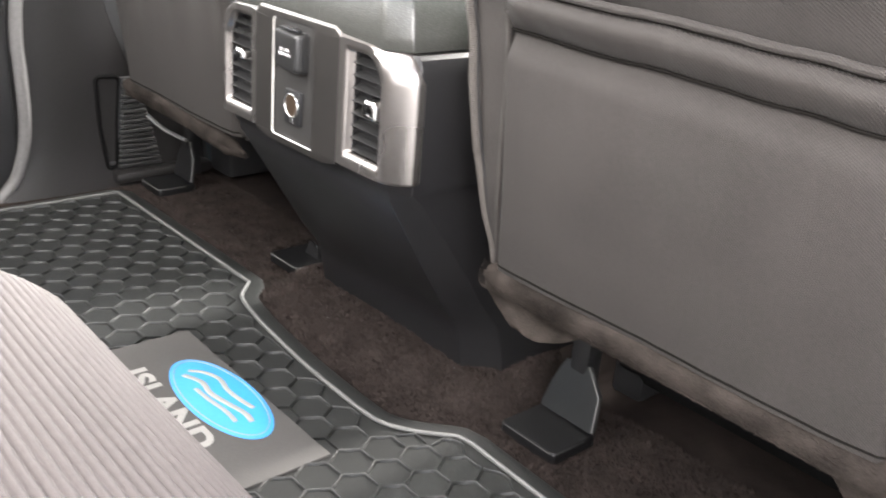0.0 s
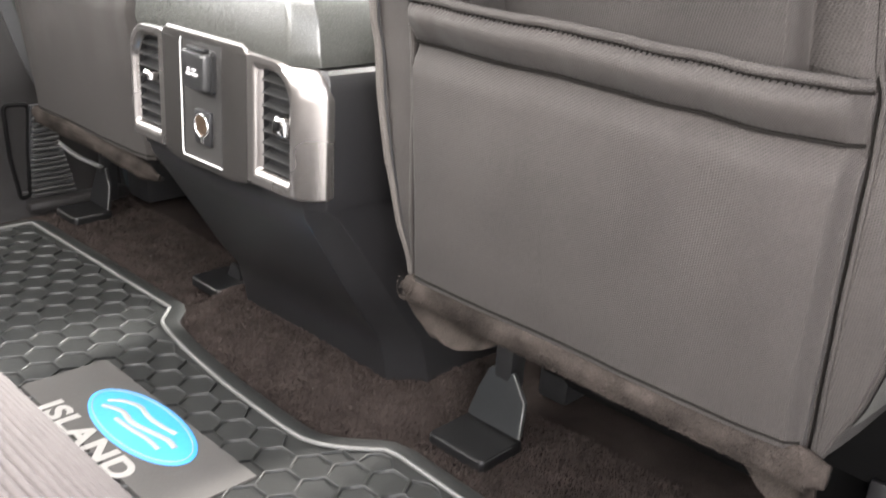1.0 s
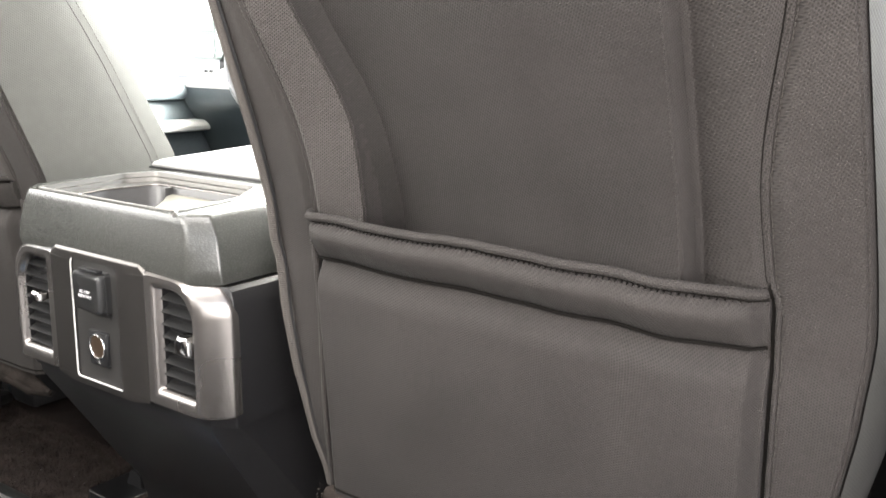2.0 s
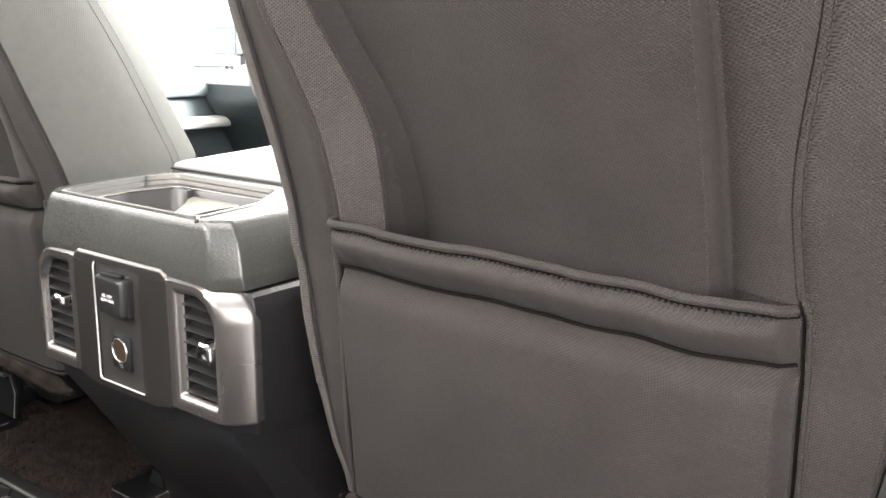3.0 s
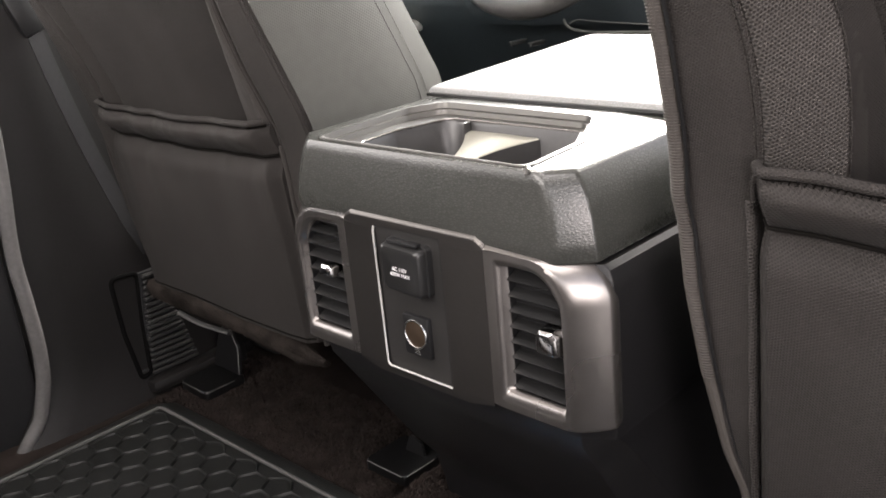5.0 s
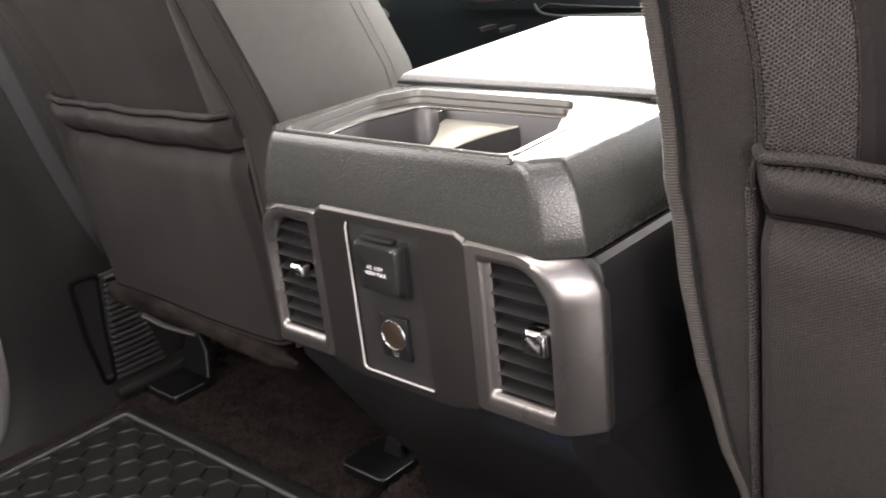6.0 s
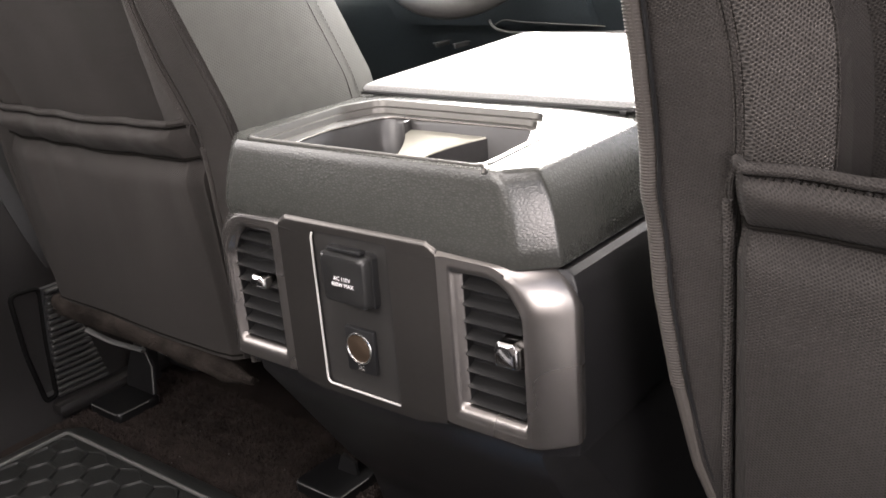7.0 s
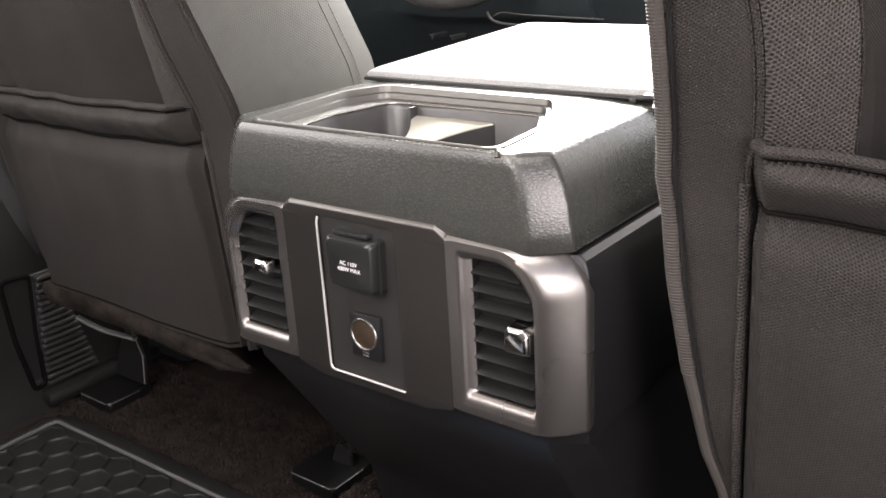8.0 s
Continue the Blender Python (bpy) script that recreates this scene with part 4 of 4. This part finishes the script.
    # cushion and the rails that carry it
    # cushion and added box in near-black, which paints the under-seat shade
    part("cushion_base", box(-0.25, 0.25, 0.225, 0.62, 0.14, 0.40, 0.03), SHADE_BLACK, t)
    part("underseat_shade", box(-0.235, 0.235, 0.33, 0.60, 0.030 - dz, 0.15, 0.012), SHADE_BLACK, t, "black box for the shade under the cushion")
    # hidden box, added to block windscreen light between seat and pillar
    part("side_light_stop", box(min(-inner * 0.235, -inner * 0.325), max(-inner * 0.235, -inner * 0.325), 0.26, 0.66, 0.03, 0.46, 0.015), BLACK_SOFT, t)
    # hidden board, added to stop front light running under the seat
    part("front_light_stop", box(-0.25, 0.25, 0.58, 0.61, -0.02 - dz, 0.12, 0.008), SHADE_BLACK, t)
    for s in (-1, 1):
        x0, x1 = (s * 0.164, s * 0.251) if inner < 0 else (s * 0.168, s * 0.250)
        if s != inner:
            x0, x1 = (s * 0.180, s * 0.262) if inner < 0 else (s * 0.216, s * 0.298)
        x0, x1 = min(x0, x1), max(x0, x1)
        rail = part("floor_rail", box(x0 + 0.02, x1 - 0.02, 0.33, 0.62, 0.004 - dz, 0.05 - dz, 0.006), BLACK, t)
        low = inner > 0 and s == inner
        fy = (0.164 if low else 0.146) - dy
        foot = [(x, y) for x, y in rounded([(x0, fy), (x1, fy), (x1, fy + 0.076), (x0, fy + 0.076)], 0.008, 4)]
        cxx, cyy = (x0 + x1) / 2, fy + 0.038
        up = (0.008 if low else 0.0) - dz
        plate = part("rail_foot", loft([[(x, y, -0.003 + up) for x, y in foot], [(x, y, 0.0085 + up) for x, y in foot], [(cxx + (x - cxx) * 0.96, cyy + (y - cyy) * 0.95, 0.0115 + up) for x, y in foot]]), FOOT, rail, "glossy black plastic rail cover")
        tip = 0.042 if low else 0.088
        shield = [(x0 + 0.003, 0.014), (x1, 0.014), (x1 - 0.003, 0.060), (x1 - 0.010, 0.068), (x1 - 0.026, tip), (x0 + 0.024, tip - 0.004), (x0 + 0.012, 0.052)]
        if low:
            shield = [(x0 + 0.030, 0.014), (x1 - 0.012, 0.014), (x1 - 0.020, 0.036), (x0 + 0.038, tip)]
        rows = [[(x, 0.213 - dy + 0.16 * (z - 0.02) + o, z - dz) for x, z in rounded(shield, 0.004, 2)] for o in (0.0, 0.005)]
        part("bracket", loft(rows), BRACKET if inner < 0 else BLACK, rail, "dark grey bracket shield" if inner < 0 else "")
        if not low:
            # a pale tube paints the glint along the bracket's rim
            rim = [(x, 0.2125 - dy + 0.16 * (z - 0.02), z - dz) for x, z in ((x1 - 0.001, 0.016), (x1 - 0.004, 0.060), (x1 - 0.011, 0.068), (x1 - 0.027, tip))]
            part("bracket_glint", tube(rim, 0.0013, n=6), PIPING, rail, "pale tube for the glint on the bracket edge")
            part("stem", box(x0 + 0.030, x1 - 0.030, 0.222 - dy, 0.25 - dy, 0.02 - dz, 0.16 - dz, 0.004), BLACK, rail)
        # edge highlight of the glossy foot, drawn as a lighter tube
        part("foot_glint", tube([(x0 + 0.006, fy + 0.0005, 0.0098 + up), (x1 - 0.008, fy + 0.0005, 0.0098 + up), (x1 - 0.001, fy + 0.006, 0.0098 + up), (x1 - 0.0005, fy + 0.055, 0.0098 + up)], 0.0008, n=6), PIPING if inner > 0 else RAIL_GREY, rail, "lighter tube for the glint on the foot edge")
    if inner > 0:
        arc = smoothed([(-0.246, 0.10, 0.178), (-0.22, 0.118, 0.158), (-0.195, 0.130, 0.150), (-0.165, 0.138, 0.146)], 6)
        part("side_shield", tube(arc, 0.0060, n=8, flat=0.5), PIPING, t, "pale curved shield edge")
    return t


front_seat(0.488, 0.0, 0.0, -1, 1.0, "dark grey knitted-cloth front seat back with map pocket")
front_seat(-0.477, 0.042, -0.029, 1, 0.95, "dark grey knitted-cloth driver's seat back with map pocket")


# ---------------------------------------------------------------- floor mat
def floor_mat():
    t = thing("floor_mat", "black rubber floor mat with hexagon relief and grey piping", "floor mat")
    right = [(0.255, 0.083), (0.42, 0.077), (0.70, 0.074), (0.70, -0.36)]
    front = smoothed([(-0.246, 0.085), (-0.230, 0.070), (-0.205, 0.050), (-0.15, 0.038), (-0.09, 0.030), (0.0, 0.022), (0.119, 0.019), (0.165, 0.024), (0.2, 0.045), (0.235, 0.079)], 5)
    pts = [(-0.703, -0.36), (-0.703, 0.073), (-0.698, 0.077), (-0.5, 0.081)] + [(p.x, p.y) for p in front] + right
    z = 0.012

    def grown(g):
        out = []
        m = len(pts)
        for i, p in enumerate(pts):
            a, b = Vector(pts[i - 1]), Vector(pts[(i + 1) % m])
            d = (b - a).normalized()
            out.append(Vector(p) + g * Vector((-d.y, d.x)))
        return out
    rings = [[(p.x, p.y, 0.001) for p in grown(0.026)], [(p.x, p.y, 0.011) for p in grown(0.024)], [(p.x, p.y, 0.013) for p in grown(0.019)], [(p.x, p.y, 0.0115) for p in grown(0.006)], [(p.x, p.y, 0.010) for p in grown(-0.004)]]
    part("sheet", loft(rings), RUBBER, t)
    part("piping", tube([(x, y, z + 0.001) for x, y in pts], 0.0028, closed=True, n=8), PIPING, t, "grey piping")
    # honeycomb of low ridges
    bm = bmesh.new()
    R = 0.0256
    inside = [(p.x, p.y) for p in grown(-0.006)]

    def within(x, y):
        c = False
        for i in range(len(inside)):
            (x0, y0), (x1, y1) = inside[i], inside[i - 1]
            if (y0 > y) != (y1 > y) and x < (x1 - x0) * (y - y0) / (y1 - y0) + x0:
                c = not c
        return c
    corner = [(math.cos(math.pi / 3 * k), math.sin(math.pi / 3 * k)) for k in range(6)]
    for i in range(-19, 20):
        for j in range(-9, 4):
            cx, cy = i * R * 1.5 + 0.012, (j + 0.5 * (i % 2)) * R * math.sqrt(3) + 0.018
            if not within(cx, cy) or -0.150 < cx < 0.166 and -0.156 < cy < -0.066:
                continue
            reach = []
            for a, b in corner:
                r = R
                while r > 0.004 and not within(cx + r * a, cy + r * b):
                    r -= 0.001
                reach.append(r)
            loft([[(cx + (r - o) * a, cy + (r - o) * b, h) for r, (a, b) in zip(reach, corner)] for o, h in ((0, 0.0095), (0, 0.0136), (0.0008, 0.0137), (0.0016, 0.0133), (0.0023, 0.0122), (0.0030, 0.0100))], caps=False, bm=bm)
    tagged(part("hexagon_relief", bm, RUBBER, t, "", 60), kind="stuff")
    plate = part("tag", box(-0.156, 0.182, -0.172, -0.060, 0.008, 0.0140, 0.002), TAG, t, "dark grey rubber tag")
    ox, oy = 0.016, -0.105
    ring = [(math.cos(2 * math.pi * k / 56), math.sin(2 * math.pi * k / 56)) for k in range(56)]
    part("badge", loft([[(ox + a * x, oy + b * y, h) for x, y in ring] for a, b, h in ((0.1, 0.042, 0.0135), (0.1, 0.042, 0.0148), (0.0985, 0.0405, 0.0154))]), BLUE, plate, "bright blue oval badge")
    part("badge_rim", tube([(ox + 0.0935 * x, oy + 0.0372 * y, 0.0155) for x, y in ring], 0.0007, closed=True, n=5), PALE, plate)
    # the badge's emblem, as plain flowing strokes
    for stroke, r in (([(-0.072, -0.004), (-0.058, 0.010), (-0.034, 0.018), (-0.006, 0.014), (0.022, 0.016), (0.044, 0.020)], 0.0032), ([(-0.066, -0.014), (-0.040, -0.003), (-0.012, -0.006), (0.016, -0.001), (0.048, 0.006), (0.068, 0.004)], 0.0036), ([(-0.030, -0.016), (0.000, -0.014), (0.034, -0.010), (0.058, -0.011)], 0.0030)):
        line = smoothed([(ox + x, oy + y, 0.0156) for x, y in stroke], 6)
        part("emblem_stroke", tube(line, r, n=8, flat=0.18), PALE, plate, "pale emblem stroke")
    # worn pale lettering below the badge
    c = bpy.data.curves.new("lettering", "FONT")
    c.body, c.size, c.extrude, c.offset, c.space_character = "ISLAND", 0.042, 0.0006, 0.0016, 1.08
    c.materials.append(PALE)
    word = new("lettering", c)
    word.matrix_world = pose(ox - 0.112, oy - 0.074, 0.0142) @ Matrix.Diagonal((1.28, 1.0, 1.0, 1.0))
    word.parent = plate
    return t


floor_mat()


# ---------------------------------------------------------------- rear bench
def rear_bench():
    t = thing("rear_bench", "pale grey ribbed-cloth rear bench cushion", "bench seat")
    prof = smoothed([(-0.368, 0.10), (-0.355, 0.18), (-0.351, 0.24), (-0.360, 0.30), (-0.385, 0.345), (-0.435, 0.369), (-0.55, 0.375), (-0.9, 0.345)], 190)
    run, last, ribs = 0.0, prof[0], []
    for k, p in enumerate(prof):
        run += (p - last).length
        a, b = prof[max(0, k - 1)], prof[min(len(prof) - 1, k + 1)]
        d = (b - a).normalized()
        n = Vector((-d.y, d.x)) * -1
        h = 0.0021 * abs(math.sin(math.pi * run / 0.0056)) ** 0.55
        h -= 0.006 * math.exp(-((run - 0.235) / 0.006) ** 2)
        ribs.append((p, n, h))
        last = p
    rings = []
    for k in range(37):
        u = k / 36
        x = 0.21 + 0.55 * u
        g = 0.085 * max(0.0, 1 - u / 0.22) ** 2.2 + 0.03 * max(0.0, 1 - (1 - u) / 0.1) ** 2
        rings.append([(x, p.x + n.x * h - g * (0.8 if p.y < 0.36 else 0.2), p.y + n.y * h - g * 0.55 + 0.003 * noise.noise((x * 6, p.x * 6, 0))) for p, n, h in ribs])
    k = min(range(len(prof)), key=lambda i: abs(prof[i].y - 0.325) + (0 if prof[i].x > -0.42 else 9))
    part("front_panel", loft([r[:k + 1] + [(r[0][0], -0.6, r[k][2] - 0.01), (r[0][0], -0.6, 0.1)] for r in rings]), BENCH, t, "", 70)
    part("cushion_top", loft([r[k:] + [(r[0][0], -0.9, 0.22), (r[0][0], -0.5, 0.22)] for r in rings]), BENCH, t, "", 70)
    # unseen back, added as a lit surface for the console facet to reflect
    rows = []
    for z, y in ((0.36, -0.83), (0.42, -0.815), (0.6, -0.83), (0.78, -0.86), (0.84, -0.885), (0.85, -0.93)):
        rows.append([(-0.78, -0.945, z), (-0.78, y - 0.01, z), (-0.75, y, z), (0.73, y, z), (0.76, y - 0.01, z), (0.76, -0.945, z)])
    part("backrest", loft(rows), BENCH, t)
    part("welt", tube([(r[k][0], r[k][1] - 0.001, r[k][2]) for r in rings], 0.0026, n=6), BENCH, t)
    return t


rear_bench()


# ---------------------------------------------------------------- dashboard and wheel
def dashboard():
    t = thing("dashboard", "dark blue-grey dashboard lifted for haze, top paled to look sunlit", "dashboard")
    prof = [(0.90, 0.36), (0.84, 0.49), (0.81, 0.53), (0.798, 0.55), (0.80, 0.580), (0.825, 0.597), (0.9, 0.607), (1.05, 0.62), (1.29, 0.63), (1.29, 0.35)]
    part("body", loft([[(x, y, z) for y, z in prof] for x in (-0.85, 0.84)]), DASH_HAZE, t)
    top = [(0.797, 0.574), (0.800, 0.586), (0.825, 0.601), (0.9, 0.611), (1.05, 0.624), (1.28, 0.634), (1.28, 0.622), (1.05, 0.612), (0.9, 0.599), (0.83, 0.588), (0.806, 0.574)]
    pad = part("pad", loft([[(x, y, z + 0.004) for y, z in top] for x in (-0.855, 0.845)]), DASH_TOP_LIT, t, "dash top pad, paled to look sunlit")
    rings = []
    for x, h in ((-0.64, 0.0), (-0.61, 0.022), (-0.56, 0.038), (-0.43, 0.046), (-0.32, 0.038), (-0.27, 0.022), (-0.24, 0.0)):
        rings.append([(x, 0.81, 0.50), (x, 0.786, 0.54), (x, 0.784, 0.600 + 1.7 * h), (x, 0.80, 0.612 + 1.8 * h), (x, 0.9, 0.616 + 1.7 * h), (x, 1.1, 0.62 + h), (x, 1.1, 0.50)])
    part("cluster_hood", loft(rings), DASH_HAZE, t, "dark instrument hood")
    for x in (-0.842, -0.822):
        for y in (0.850, 0.885):
            part("air_slot", box(x, x + 0.010, y, y + 0.018, 0.600, 0.6165, 0.001), BLACK, pad)
    part("lower_ledge", box(-0.36, 0.3, 0.74, 0.95, 0.455, 0.475, 0.008), BLACK, t)
    for x, z in ((-0.695, 0.488), (-0.695, 0.514)):
        part("switch", box(x, x + 0.016, 0.84, 0.90, z, z + 0.020, 0.004), CHROME, t)
    part("trim_line", tube(smoothed([(-0.415, 0.79, 0.502), (-0.395, 0.79, 0.511), (-0.35, 0.79, 0.508), (-0.21, 0.79, 0.503)], 5), 0.0011, n=6), PIPING, t, "thin bright dash trim")
    part("tray_lip", tube(smoothed([(-0.422, 0.787, 0.512), (-0.415, 0.787, 0.501), (-0.398, 0.787, 0.4945), (-0.36, 0.787, 0.4915), (-0.29, 0.787, 0.4925), (-0.16, 0.787, 0.495)], 5), 0.0024, n=8), PIPING, t, "rounded pale tray lip")
    for x, z in ((-0.543, 0.470), (-0.500, 0.469)):
        part("switch_mark", box(x - 0.006, x + 0.006, 0.790, 0.830, z, z + 0.0018, 0.0005), PIPING, t)
        part("switch_mark", box(x - 0.0015, x + 0.0015, 0.790, 0.830, z - 0.006, z, 0.0005), PIPING, t)
    part("dial", box(-0.50, -0.485, 0.88, 0.905, 0.455, 0.465, 0.002), CHROME, t)
    return t


dashboard()


def steering_wheel():
    t = thing("steering_wheel", "grey leather steering wheel with silver spokes", "steering wheel")
    m = pose(-0.412, 0.742, 0.714, 90 - 25, 0, 0)
    R = 0.188
    rim = [(R * math.cos(2 * math.pi * k / 64), R * math.sin(2 * math.pi * k / 64), 0) for k in range(64)]
    part("rim", turned(tube(rim, 0.0165, closed=True, n=14), m), WHEEL, t)
    hub = loft([[(x, y, z) for x, y in rounded([(-0.058 + g, -0.108 + g), (0.058 - g, -0.108 + g), (0.085 - g, 0.05 - g), (-0.085 + g, 0.05 - g)], 0.03, 5)] for z, g in ((-0.04, 0.01), (0.0, 0.0), (0.02, 0.006), (0.028, 0.02))])
    part("hub", turned(hub, m), WHEEL, t)
    for sx in (-1, 1):
        pod = loft([[(sx * x, y, z) for x, y in rounded([(0.086 + g, -0.045 + g), (0.132 - g, -0.030 + g), (0.136 - g, 0.020 - g), (0.090 + g, 0.030 - g)], 0.01, 4)] for z, g in ((-0.01, 0.0), (0.012, 0.0), (0.017, 0.004))])
        part("button_pod", turned(pod, m), RAIL_GREY, t, "dark button pod")
    for a in (0, 180, 240, 300):
        d = Vector((math.cos(radians(a)), math.sin(radians(a)), 0))
        s = Vector((-d.y, d.x, 0))
        rings = []
        for r, w in ((0.06, 0.022), (0.11, 0.016), (0.15, 0.013), (0.18, 0.016)):
            p = d * r
            rings.append([tuple(p + s * w + Vector((0, 0, -0.006))), tuple(p - s * w + Vector((0, 0, -0.006))), tuple(p - s * w * 0.8 + Vector((0, 0, 0.008))), tuple(p + s * w * 0.8 + Vector((0, 0, 0.008)))])
        part("spoke", turned(loft(rings), m), SILVER, t, "silver spoke")
    col = [m @ Vector((0, 0, -0.02)), m @ Vector((0, 0, -0.22))]
    part("column", tube(col, 0.045, n=16), BLACK_SOFT, t)
    return t


steering_wheel()


# ---------------------------------------------------------------- seat belt
def seat_belt():
    t = thing("seat_belt", "black webbing seat belt hanging beside the pillar", "seat belt")
    line = smoothed([(-0.785, 0.045, 0.70), (-0.785, 0.048, 0.62), (-0.782, 0.08, 0.46), (-0.780, 0.122, 0.31), (-0.778, 0.150, 0.235)], 6)
    rings = [[(p.x - 0.001, p.y - 0.012, p.z), (p.x + 0.001, p.y - 0.012, p.z), (p.x + 0.001, p.y + 0.012, p.z), (p.x - 0.001, p.y + 0.012, p.z)] for p in line]
    part("webbing", loft(rings), BLACK_SOFT, t)
    part("guide", turned(box(-0.008, 0.008, -0.02, 0.02, -0.03, 0.03, 0.006), pose(-0.782, 0.045, 0.62, 20, 0, 0)), BLACK, t, "black belt guide")
    return t


seat_belt()
